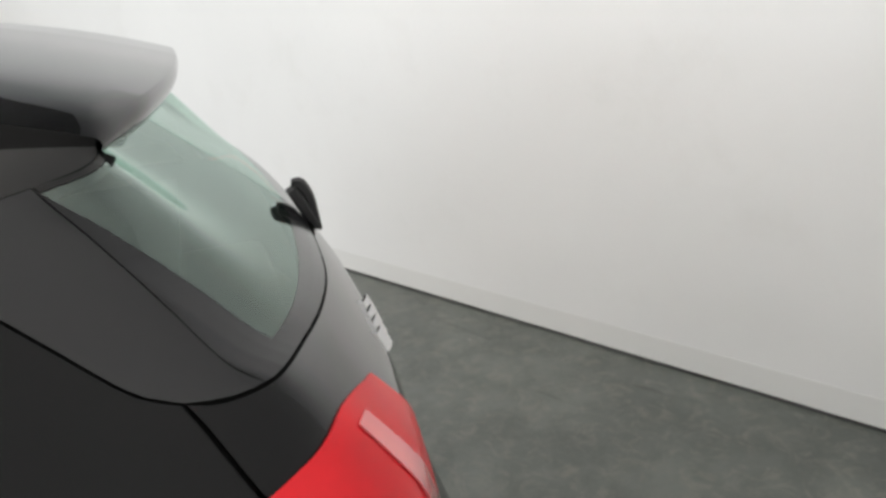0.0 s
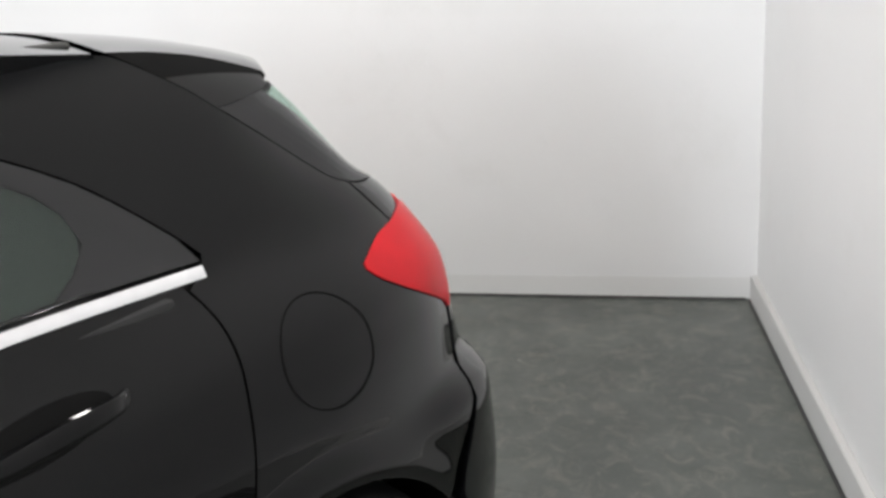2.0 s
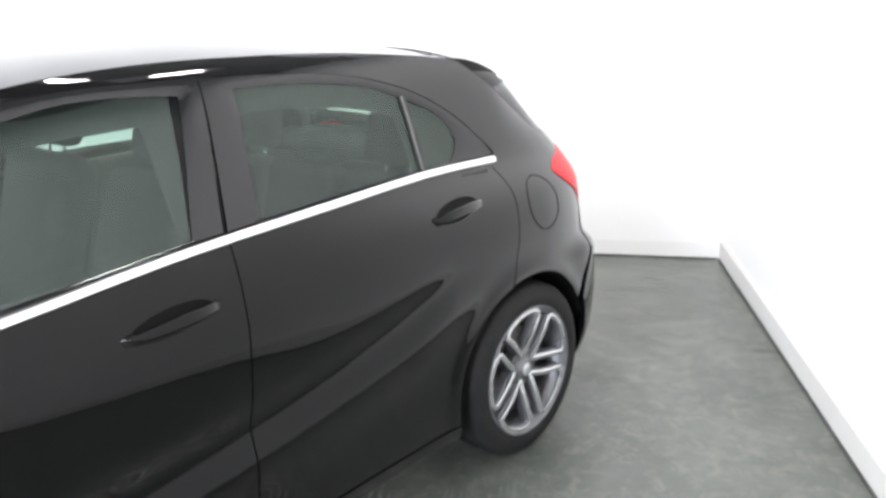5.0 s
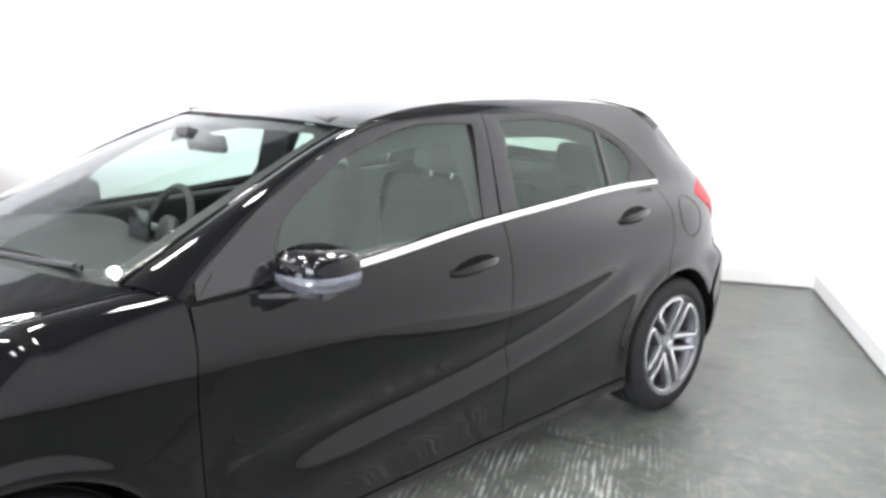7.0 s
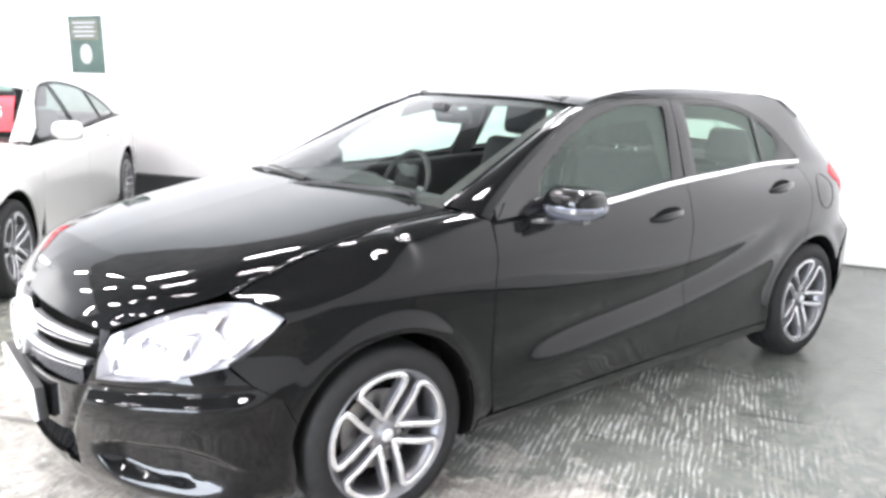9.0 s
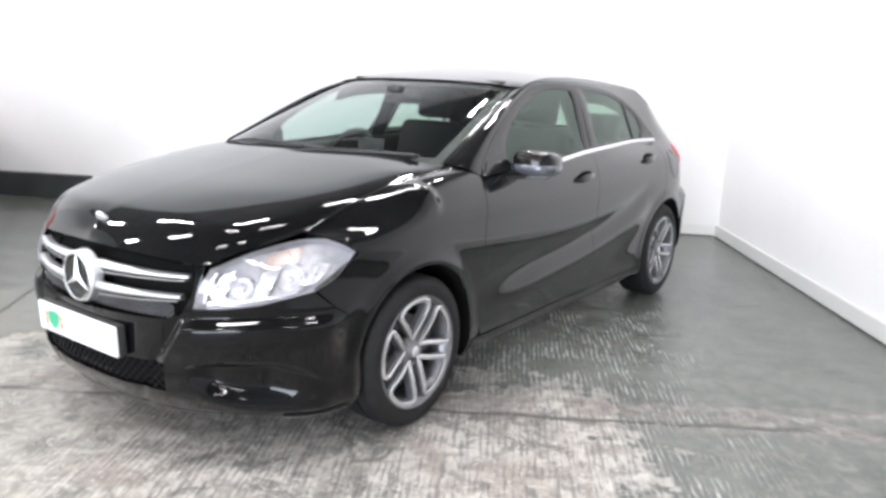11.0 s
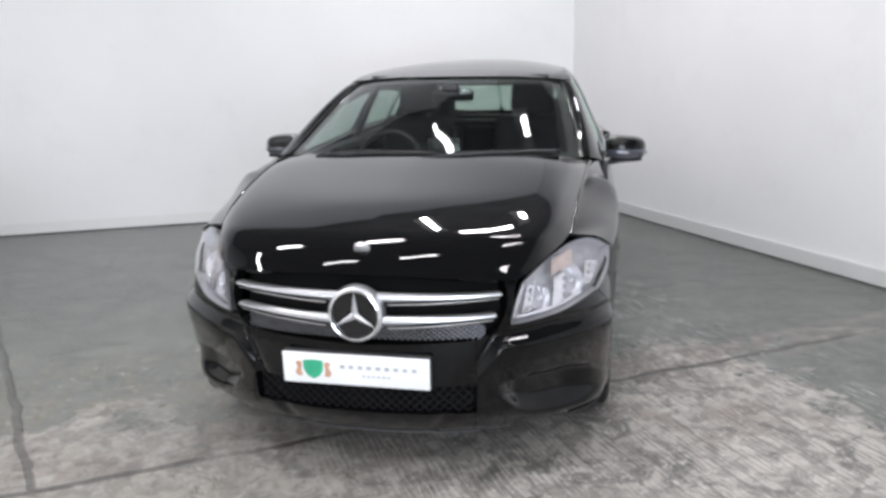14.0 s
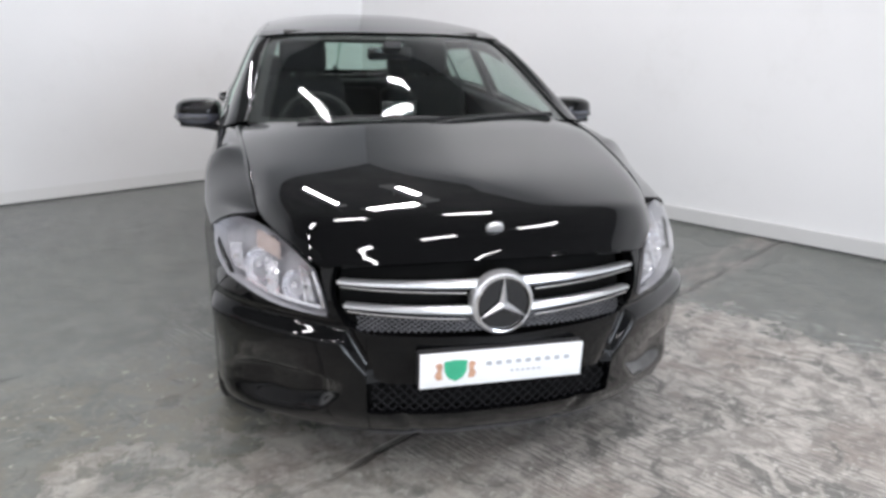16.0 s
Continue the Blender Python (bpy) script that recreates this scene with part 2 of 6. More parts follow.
def sheet(sheets, gap=0.002, lip=0.014, centre=(0, 0, 0.6)):
    """Joins sheets of points into one panel with turned-in edges; a narrow gap is left all round. Gives vertices and faces."""
    bm = bmesh.new()
    for s in sheets:
        nu, nv, _ = s.shape
        vs = [bm.verts.new(p) for p in s.reshape(-1, 3)]
        for f in grid_faces(nu, nv):
            q = [vs[k] for k in f]
            if len({tuple(np.round(v.co, 5)) for v in q}) >= 3:
                bm.faces.new(q)
    bmesh.ops.remove_doubles(bm, verts=bm.verts, dist=0.0006)
    bmesh.ops.recalc_face_normals(bm, faces=bm.faces)
    c = Vector(centre)
    bm.normal_update()
    if sum(f.normal.dot(f.calc_center_median() - c) * f.calc_area() for f in bm.faces) < 0:
        bmesh.ops.reverse_faces(bm, faces=bm.faces)
        bm.normal_update()
    if lip:
        rim = [e for e in bm.edges if len(e.link_faces) == 1]
        move = {}
        for e in rim:
            f = e.link_faces[0]
            mid = (e.verts[0].co + e.verts[1].co) / 2
            away = f.calc_center_median() - mid
            line = (e.verts[1].co - e.verts[0].co).normalized()
            away = (away - line * away.dot(line)).normalized()
            for v in e.verts:
                move.setdefault(v, []).append((away, f.normal.copy()))
        for v, w in move.items():
            v.co += sum((a for a, _ in w), Vector()) / len(w) * gap
        norm = {v: sum((k for _, k in w), Vector()).normalized() for v, w in move.items()}
        made = bmesh.ops.extrude_edge_only(bm, edges=rim)["geom"]
        low = [g for g in made if isinstance(g, bmesh.types.BMVert)]
        old = {tuple(np.round(v.co, 6)): k for v, k in norm.items()}
        for v in low:
            k = old.get(tuple(np.round(v.co, 6)))
            if k is not None:
                v.co -= k * lip
    return bm


def panel(name, sheets, material, parent, label="", side=1, gap=0.002, lip=0.014, centre=(0, 0, 0.6), sharp=35.0):
    flip = np.array([side, 1, 1])
    return part(name, sheet([np.asarray(s) * flip for s in sheets], gap, lip, np.array(centre) * flip), material, parent, label, sharp)


def both(half):
    """A sheet from the middle outwards, together with its mirror image."""
    return [half, half * np.array([-1, 1, 1])]


def sweep(points, w, h, up=(0, 0, 1), closed=False, sides=8, bm=None, taper=None):
    """A bar of oval section, w wide and h thick, along a line; up is the direction of its thickness."""
    bm = bm or bmesh.new()
    p = [Vector(q) for q in points]
    n, rings = len(p), []
    for i in range(n):
        a, b = p[i - 1] if (closed or i) else p[i], p[(i + 1) % n] if (closed or i < n - 1) else p[i]
        t = (b - a).normalized()
        k = Vector(up)
        across = t.cross(k).normalized()
        k = across.cross(t).normalized()
        s = taper[i] if taper else 1.0
        ring = []
        for j in range(sides):
            ang = 2 * math.pi * (j + 0.5) / sides
            cx, cy = math.cos(ang), math.sin(ang)
            e = 0.6
            cx, cy = math.copysign(abs(cx) ** e, cx), math.copysign(abs(cy) ** e, cy)
            ring.append(bm.verts.new(p[i] + across * cx * w / 2 * s + k * cy * h / 2 * s))
        rings.append(ring)
    for i in range(n if closed else n - 1):
        r, q = rings[i], rings[(i + 1) % n]
        for j in range(sides):
            bm.faces.new((r[j], r[(j + 1) % sides], q[(j + 1) % sides], q[j]))
    if not closed:
        bm.faces.new(rings[0][::-1])
        bm.faces.new(rings[-1])
    bmesh.ops.recalc_face_normals(bm, faces=bm.faces)
    return bm


def lathe(profile, n=48, bm=None, closed=False):
    """Turns (x, r) points round the x axis."""
    bm = bm or bmesh.new()
    rings = [[bm.verts.new((x, r * math.cos(2 * math.pi * k / n), r * math.sin(2 * math.pi * k / n))) for x, r in profile] for k in range(n)]
    m = len(profile)
    for k in range(n):
        a, b = rings[k], rings[(k + 1) % n]
        for j in range(m if closed else m - 1):
            bm.faces.new((a[j], b[j], b[(j + 1) % m], a[(j + 1) % m]))
    bmesh.ops.recalc_face_normals(bm, faces=bm.faces)
    return bm


def block(size, place=(0, 0, 0), turn=(0, 0, 0), bevel=0.01, bm=None, segments=2):
    """A box with rounded edges; size in metres, place its centre."""
    one = bmesh.new()
    bmesh.ops.create_cube(one, size=1)
    for v in one.verts:
        v.co = Vector([a * b for a, b in zip(v.co, size)])
    if bevel:
        bmesh.ops.bevel(one, geom=list(one.edges), offset=bevel, segments=segments, affect="EDGES", profile=0.5)
    m = pose(*place, *turn)
    for v in one.verts:
        v.co = m @ v.co
    if bm is None:
        return one
    keep = {v: bm.verts.new(v.co) for v in one.verts}
    for f in one.faces:
        bm.faces.new([keep[v] for v in f.verts])
    one.free()
    return bm


def outline_plate(points, thick, bevel=0.0):
    """A flat plate in the x-z plane with the given outline, thick along y."""
    bm = bmesh.new()
    f = bm.faces.new([bm.verts.new((x, 0, z)) for x, z in points])
    r = bmesh.ops.extrude_face_region(bm, geom=[f])["geom"]
    for v in r:
        if isinstance(v, bmesh.types.BMVert):
            v.co.y += thick
    bmesh.ops.recalc_face_normals(bm, faces=bm.faces)
    return bm

# ---- hall ----
def floor_mat():
    m, n, l, b = nodes_of("worn_grey_painted_concrete")
    co = n.new("ShaderNodeNewGeometry")

    def vec(op, a, bb=None):
        v = n.new("ShaderNodeVectorMath")
        v.operation = op
        l.new(a, v.inputs[0])
        if bb is not None:
            v.inputs[1].default_value = bb
        return v.outputs["Value"] if op == "DOT_PRODUCT" else v.outputs["Vector"]

    def calc(op, a, bb, clamp=False):
        k = n.new("ShaderNodeMath")
        k.operation, k.use_clamp = op, clamp
        for i, s in enumerate((a, bb)):
            if isinstance(s, (int, float)):
                k.inputs[i].default_value = s
            else:
                l.new(s, k.inputs[i])
        return k.outputs["Value"]

    def noise_of(scale, detail=6, rough=0.6, vector=None, dist=0.0):
        t = n.new("ShaderNodeTexNoise")
        t.inputs["Scale"].default_value, t.inputs["Detail"].default_value = scale, detail
        t.inputs["Roughness"].default_value, t.inputs["Distortion"].default_value = rough, dist
        l.new(vector or co.outputs["Position"], t.inputs["Vector"])
        return t.outputs["Fac"]

    def span(value, a, bb, lo=0.0, hi=1.0):
        r = n.new("ShaderNodeMapRange")
        r.interpolation_type = "SMOOTHSTEP"
        for k, v in zip(("From Min", "From Max", "To Min", "To Max"), (a, bb, lo, hi)):
            r.inputs[k].default_value = v
        l.new(value, r.inputs["Value"])
        return r.outputs["Result"]

    def mix(fac, a, bb):
        k = n.new("ShaderNodeMix")
        k.data_type = "RGBA"
        l.new(fac, k.inputs["Factor"])
        for s, key in ((a, "A"), (bb, "B")):
            i = [x for x in k.inputs if x.name == key and x.type == "RGBA"][0]
            if isinstance(s, tuple):
                i.default_value = (*s, 1)
            else:
                l.new(s, i)
        return [x for x in k.outputs if x.type == "RGBA"][0]

    pos = co.outputs["Position"]
    out = vec("DOT_PRODUCT", pos, tuple(INTO))         # metres out from the back wall, less a constant
    run = vec("DOT_PRODUCT", pos, tuple(-ALONG))       # metres along it
    base = CORNER.dot(INTO)
    out = calc("SUBTRACT", out, base)
    run = calc("SUBTRACT", run, CORNER.dot(-ALONG))
    wob = calc("MULTIPLY", calc("SUBTRACT", noise_of(0.9, 4), 0.5), 1.6)
    wob2 = calc("MULTIPLY", calc("SUBTRACT", noise_of(5.0, 6), 0.5), 0.9)
    edge = calc("ADD", calc("ADD", out, wob), wob2)
    # the ribbed, scraped bay in front of the joint, where the paint has worn off
    along = calc("ADD", calc("ADD", run, calc("MULTIPLY", wob, 0.5)), wob2)
    worn = calc("MULTIPLY", span(edge, 3.9, 4.8), calc("MULTIPLY", span(along, -6.0, -4.8), span(along, -1.6, -0.9, 1.0, 0.0)))
    worn = calc("MAXIMUM", worn, calc("MULTIPLY", span(edge, 5.0, 6.2), span(along, -1.9, -0.2, 1.0, 0.55)))
    blot = noise_of(2.4, 8, 0.68)
    fine = noise_of(38.0, 6, 0.7)
    lumps = noise_of(16.0, 7, 0.7, dist=0.6)
    flake = span(calc("ADD", calc("MULTIPLY", worn, 0.62), calc("MULTIPLY", noise_of(7.0, 9, 0.74, dist=0.6), 0.62)), 0.52, 0.70)
    # ribs, drawn across the bay
    stretch = n.new("ShaderNodeMapping")
    stretch.vector_type = "TEXTURE"
    stretch.inputs["Rotation"].default_value = (0, 0, math.atan2(-0.854, 0.52))
    stretch.inputs["Scale"].default_value = (5.0, 1.0, 1.0)
    l.new(pos, stretch.inputs["Vector"])
    across = vec("DOT_PRODUCT", pos, (0.854, 0.52, 0.0))
    sway = calc("ADD", calc("MULTIPLY", noise_of(1.6, 3), 9.0), calc("MULTIPLY", noise_of(14.0, 3, 0.6, stretch.outputs["Vector"]), 12.0))
    wave = calc("SINE", calc("ADD", calc("MULTIPLY", across, 240.0), sway), 0.0)
    rib = calc("ADD", calc("MULTIPLY", wave, 0.12), noise_of(36.0, 4, 0.6, stretch.outputs["Vector"]))
    broken = span(noise_of(3.4, 6, 0.7), 0.42, 0.58, 0.0, 1.0)
    ribbed = span(calc("ADD", run, wob), -3.9, -2.7, 0.03, 1.0)
    ribs = calc("MULTIPLY", span(rib, 0.46, 0.66), ribbed)
    paint = mix(span(blot, 0.35, 0.68), (0.078, 0.087, 0.079), (0.122, 0.132, 0.120))
    # lighter towards the front: the floor's uneven brightness put into the paint
    front_lit = mix(span(blot, 0.35, 0.68), (0.108, 0.117, 0.107), (0.165, 0.174, 0.160))
    paint = mix(calc("MULTIPLY", span(edge, 1.8, 4.4), span(along, -1.7, -0.6, 1.0, 0.15)), paint, front_lit)
    paint = mix(span(fine, 0.55, 0.75, 0.0, 0.35), paint, (0.135, 0.14, 0.135))
    # darker towards the side wall: dimmer light there put into the colour
    paint = mix(span(along, -1.8, -0.5, 0.0, 0.25), paint, (0.056, 0.064, 0.058))
    # glancing sheen on the rib crests, put into the colour
    rib_sheen = calc("MULTIPLY", ribs, calc("MULTIPLY", span(edge, 2.5, 3.3, 0.0, 0.9), calc("MULTIPLY", span(along, -1.25, -0.65, 1.0, 0.05), broken)))
    paint = mix(rib_sheen, paint, (0.46, 0.465, 0.455))
    scuff = span(noise_of(3.1, 9, 0.78, dist=1.2), 0.60, 0.72)
    paint = mix(calc("MULTIPLY", scuff, 0.45), paint, (0.05, 0.054, 0.05))
    bare = mix(span(noise_of(9.0, 8, 0.72, dist=0.8), 0.38, 0.60), (0.25, 0.234, 0.215), (0.50, 0.475, 0.44))
    bare = mix(calc("MULTIPLY", span(noise_of(1.7, 6, 0.7, dist=0.5), 0.50, 0.62), 0.6), bare, (0.245, 0.205, 0.18))
    bare = mix(calc("MULTIPLY", span(noise_of(4.3, 9, 0.76, dist=1.0), 0.53, 0.59), 0.85), bare, (0.125, 0.127, 0.118))
    bare = mix(span(noise_of(23.0, 6, 0.75, dist=0.5), 0.56, 0.64, 0.0, 0.85), bare, (0.60, 0.58, 0.545))
    groove = calc("MULTIPLY", span(rib, 0.34, 0.46, 1.0, 0.0), calc("MULTIPLY", ribbed, span(noise_of(2.2, 5), 0.30, 0.55, 0.15, 0.65)))
    bare = mix(groove, bare, (0.105, 0.10, 0.095))
    paint = mix(span(noise_of(13.0, 9, 0.74, dist=0.9), 0.46, 0.66, 0.0, 0.42), paint, (0.175, 0.172, 0.146))
    paint = mix(calc("MULTIPLY", span(noise_of(13.0, 9, 0.74, dist=0.9), 0.46, 0.64), span(edge, 2.6, 4.2, 0.0, 0.35)), paint, (0.20, 0.198, 0.175))
    paint = mix(span(noise_of(21.0, 7, 0.72, dist=0.7), 0.62, 0.72, 0.0, 0.35), paint, (0.052, 0.054, 0.048))
    speck = span(noise_of(60.0, 3, 0.6), 0.72, 0.76, 0.0, 0.5)
    paint = mix(speck, paint, (0.30, 0.30, 0.28))
    chips = calc("MULTIPLY", span(noise_of(11.0, 5, 0.75, dist=1.5), 0.655, 0.675), span(noise_of(0.8, 3), 0.50, 0.60))
    paint = mix(calc("MULTIPLY", chips, 0.8), paint, (0.33, 0.32, 0.28))
    # the olive, flaking stretch beside the ribbed bay
    olive = calc("MULTIPLY", span(edge, 3.2, 3.9), span(along, -3.6, -2.7, 1.0, 0.0))
    paint = mix(calc("MULTIPLY", olive, span(noise_of(5.2, 9, 0.76, dist=1.0), 0.42, 0.60, 0.0, 0.75)), paint, (0.165, 0.155, 0.122))
    paint = mix(calc("MULTIPLY", olive, span(noise_of(6.7, 9, 0.78, dist=1.3), 0.55, 0.63, 0.0, 0.7)), paint, (0.070, 0.070, 0.060))
    paint = mix(calc("MULTIPLY", olive, span(noise_of(15.0, 8, 0.76, dist=0.9), 0.585, 0.635, 0.0, 0.85)), paint, (0.36, 0.345, 0.305))
    mark = n.new("ShaderNodeMapping")
    mark.vector_type = "TEXTURE"
    mark.inputs["Rotation"].default_value = (0, 0, 0.4)
    mark.inputs["Scale"].default_value = (6.0, 1.0, 1.0)
    l.new(pos, mark.inputs["Vector"])
    paint = mix(span(noise_of(7.0, 5, 0.6, mark.outputs["Vector"], 0.8), 0.62, 0.70, 0.0, 0.6), paint, (0.045, 0.047, 0.045))
    colour = mix(calc("MULTIPLY", flake, calc("ADD", 0.5, calc("MULTIPLY", ribbed, 0.45))), paint, bare)
    # joints between the slabs and one long crack
    def joint(value, at, width):
        dd = calc("ABSOLUTE", calc("SUBTRACT", calc("ADD", value, calc("MULTIPLY", calc("SUBTRACT", noise_of(3.0, 5), 0.5), 0.10)), at), 0.0)
        return span(dd, width * 0.4, width, 1.0, 0.0)
    skew = calc("ADD", out, calc("MULTIPLY", run, 0.092))
    cross = calc("MULTIPLY", joint(vec("DOT_PRODUCT", pos, (0.72, 0.69, 0.0)), -2.555, 0.020), span(out, 4.85, 5.0, 0.85, 0.0))
    lines = calc("MAXIMUM", calc("MULTIPLY", joint(skew, 4.48, 0.024), span(noise_of(2.1, 4), 0.36, 0.52, 0.25, 1.0)), cross)
    # along the joints the paint has broken away and left brown cement
    beside = calc("MAXIMUM", joint(skew, 4.40, 0.20), calc("MULTIPLY", joint(vec("DOT_PRODUCT", pos, (0.72, 0.69, 0.0)), -2.52, 0.16), span(out, 3.6, 4.2)))
    beside = calc("MULTIPLY", beside, span(calc("ADD", noise_of(2.6, 8, 0.72, dist=0.8), calc("MULTIPLY", fine, 0.25)), 0.58, 0.68))
    cement = mix(span(noise_of(17.0, 8, 0.74, dist=0.6), 0.40, 0.62), (0.135, 0.118, 0.108), (0.29, 0.265, 0.245))
    colour = mix(calc("MULTIPLY", beside, 0.8), colour, cement)
    colour = mix(calc("MULTIPLY", lines, 0.75), colour, (0.055, 0.055, 0.05))
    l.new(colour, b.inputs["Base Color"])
    rough = calc("ADD", span(flake, 0.0, 1.0, 0.20, 0.50), calc("MULTIPLY", calc("SUBTRACT", noise_of(9.0, 6), 0.5), 0.30))
    l.new(rough, b.inputs["Roughness"])
    height = calc("ADD", calc("MULTIPLY", ribs, calc("MULTIPLY", span(edge, 2.6, 3.5, 0.05, 1.0), calc("MULTIPLY", span(along, -1.25, -0.65, 1.0, 0.12), broken))), calc("ADD", calc("MULTIPLY", fine, 0.35), calc("MULTIPLY", lumps, calc("ADD", 0.35, calc("MULTIPLY", flake, 0.65)))))
    height = calc("SUBTRACT", height, calc("MULTIPLY", lines, 1.6))
    k = n.new("ShaderNodeBump")
    k.inputs["Strength"].default_value, k.inputs["Distance"].default_value = 0.7, 0.010
    l.new(height, k.inputs["Height"])
    l.new(k.outputs["Normal"], b.inputs["Normal"])
    return m


def wall_mat(name, colour, dirt):
    """Rolled emulsion on plaster: faint roller texture, uneven tone, scuffs."""
    m, n, l, b = nodes_of(name)
    co = n.new("ShaderNodeNewGeometry")
    big, small = n.new("ShaderNodeTexNoise"), n.new("ShaderNodeTexNoise")
    big.inputs["Scale"].default_value, big.inputs["Detail"].default_value = 0.7, 5
    small.inputs["Scale"].default_value, small.inputs["Detail"].default_value = 140, 3
    for t in (big, small):
        l.new(co.outputs["Position"], t.inputs["Vector"])
    r = ramp(n, [(0.3, [c * dirt for c in colour]), (0.62, colour)])
    l.new(big.outputs["Fac"], r.inputs["Fac"])
    smudge = n.new("ShaderNodeTexNoise")
    smudge.inputs["Scale"].default_value, smudge.inputs["Detail"].default_value, smudge.inputs["Roughness"].default_value = 2.3, 8, 0.7
    l.new(co.outputs["Position"], smudge.inputs["Vector"])
    rub = ramp(n, [(0.55, (1, 1, 1)), (0.80, (0.95, 0.948, 0.94))])
    l.new(smudge.outputs["Fac"], rub.inputs["Fac"])
    mul = n.new("ShaderNodeVectorMath")
    mul.operation = "MULTIPLY"
    l.new(r.outputs["Color"], mul.inputs[0])
    l.new(rub.outputs["Color"], mul.inputs[1])
    l.new(mul.outputs["Vector"], b.inputs["Base Color"])
    b.inputs["Roughness"].default_value = 0.62
    k = n.new("ShaderNodeBump")
    k.inputs["Strength"].default_value, k.inputs["Distance"].default_value = 0.12, 0.002
    l.new(small.outputs["Fac"], k.inputs["Height"])
    l.new(k.outputs["Normal"], b.inputs["Normal"])
    return m


FLOOR = floor_mat()
WALL = wall_mat("white_wall_paint", (0.79, 0.79, 0.79), 0.95)
# side skirting: white paint with its shading put into a darker colour
SKIRT_SHADED = wall_mat("shaded_white_skirting", (0.62, 0.62, 0.61), 0.92)
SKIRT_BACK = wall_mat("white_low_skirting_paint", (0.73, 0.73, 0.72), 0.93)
CEILING = simple("grey_ceiling", (0.24, 0.24, 0.24), 0.9, vary=0.2, scale=2)
PLINTH = simple("dark_grey_plinth_paint", (0.030, 0.034, 0.036), 0.5, vary=0.25, scale=4, bump=0.2, bump_scale=60)
HOUSING = simple("white_lamp_housing", (0.78, 0.78, 0.78), 0.4, vary=0.03)


def slab(name, a, b, z0, z1, thick, material, parent=None, label="", kind="structure", bevel=0.0):
    """An upright slab from a to b on the plan; thick lies to the left of the way from a to b."""
    a, b = Vector((a[0], a[1], 0)), Vector((b[0], b[1], 0))
    t = (b - a).normalized()
    nrm = Vector((-t.y, t.x, 0)) * thick
    bm = bmesh.new()
    v = [bm.verts.new((p.x, p.y, z)) for z in (z0, z1) for p in (a, b, b + nrm, a + nrm)]
    for f in ((0, 1, 2, 3), (4, 5, 6, 7), (0, 1, 5, 4), (1, 2, 6, 5), (2, 3, 7, 6), (3, 0, 4, 7)):
        bm.faces.new([v[k] for k in f])
    bmesh.ops.recalc_face_normals(bm, faces=bm.faces)
    if bevel:
        bmesh.ops.bevel(bm, geom=list(bm.edges), offset=bevel, segments=2, affect="EDGES")
    return tagged(part(name, bm, material, parent, label, 30), kind=kind)


HEIGHT = 5.30
side_end = CORNER + SIDE * 15
far_end = CORNER + ALONG * 11
near_end = hall(11, 16)
tagged(slab("wall_back", CORNER - ALONG * 0.25, far_end, 0, HEIGHT, -0.2, WALL), "plain white painted back wall of the car hall", "wall")
tagged(slab("wall_side", side_end, CORNER, 0, HEIGHT, -0.2, WALL), "plain white painted side wall meeting the back wall", "wall")
tagged(slab("wall_far", far_end, near_end, 0, HEIGHT, -0.2, WALL), "white wall that closes the hall", "wall")
tagged(slab("wall_front", near_end, hall(DOOR_B, 16), 0, HEIGHT, -0.2, WALL), "white wall that closes the hall beside the doorway", "wall")
tagged(slab("wall_front", hall(DOOR_A, 16), side_end, 0, HEIGHT, -0.2, WALL), "white wall that closes the hall beside the doorway", "wall")
tagged(slab("wall_front", hall(DOOR_B, 16), hall(DOOR_A, 16), DOOR_TOP, HEIGHT, -0.2, WALL), "white wall over the tall doorway", "wall")
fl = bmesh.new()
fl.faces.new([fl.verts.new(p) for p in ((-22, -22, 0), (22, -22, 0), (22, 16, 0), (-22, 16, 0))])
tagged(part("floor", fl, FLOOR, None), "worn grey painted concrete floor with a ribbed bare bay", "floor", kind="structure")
ce = bmesh.new()
rim = [[ce.verts.new(hall(a, b, ceiling_z(a) + up)) for a, up in ((-2.5, 0), (RIDGE_A, 0), (11.3, 0), (11.3, 0.12), (RIDGE_A, 0.12), (-2.5, 0.12))] for b in (-0.3, 16.3)]
for k in range(6):
    ce.faces.new((rim[0][k], rim[0][(k + 1) % 6], rim[1][(k + 1) % 6], rim[1][k]))
for end in rim:
    ce.faces.new((end[0], end[1], end[4], end[5]))
    ce.faces.new((end[1], end[2], end[3], end[4]))
bmesh.ops.recalc_face_normals(ce, faces=ce.faces)
tagged(part("ceiling", ce, CEILING, None), "grey ceiling that rises from the side wall", "ceiling", kind="structure")

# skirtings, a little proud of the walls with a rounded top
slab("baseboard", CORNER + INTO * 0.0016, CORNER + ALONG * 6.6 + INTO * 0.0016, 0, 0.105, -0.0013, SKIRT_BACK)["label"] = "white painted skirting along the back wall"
sn = Vector((SIDE.y, -SIDE.x, 0))
slab("baseboard", CORNER + SIDE * 14.5 + sn * 0.026, CORNER + sn * 0.026, 0, 0.115, -0.025, SKIRT_SHADED, bevel=0.003)["label"] = "white painted skirting along the side wall"
for o in ("baseboard", "baseboard.001"):
    tagged(bpy.data.objects[o], category="skirting")

# dark grubby sealant bead where the skirtings meet the floor
SEALANT = simple("grubby_dark_sealant", (0.045, 0.045, 0.046), 0.8, vary=0.5, scale=5)
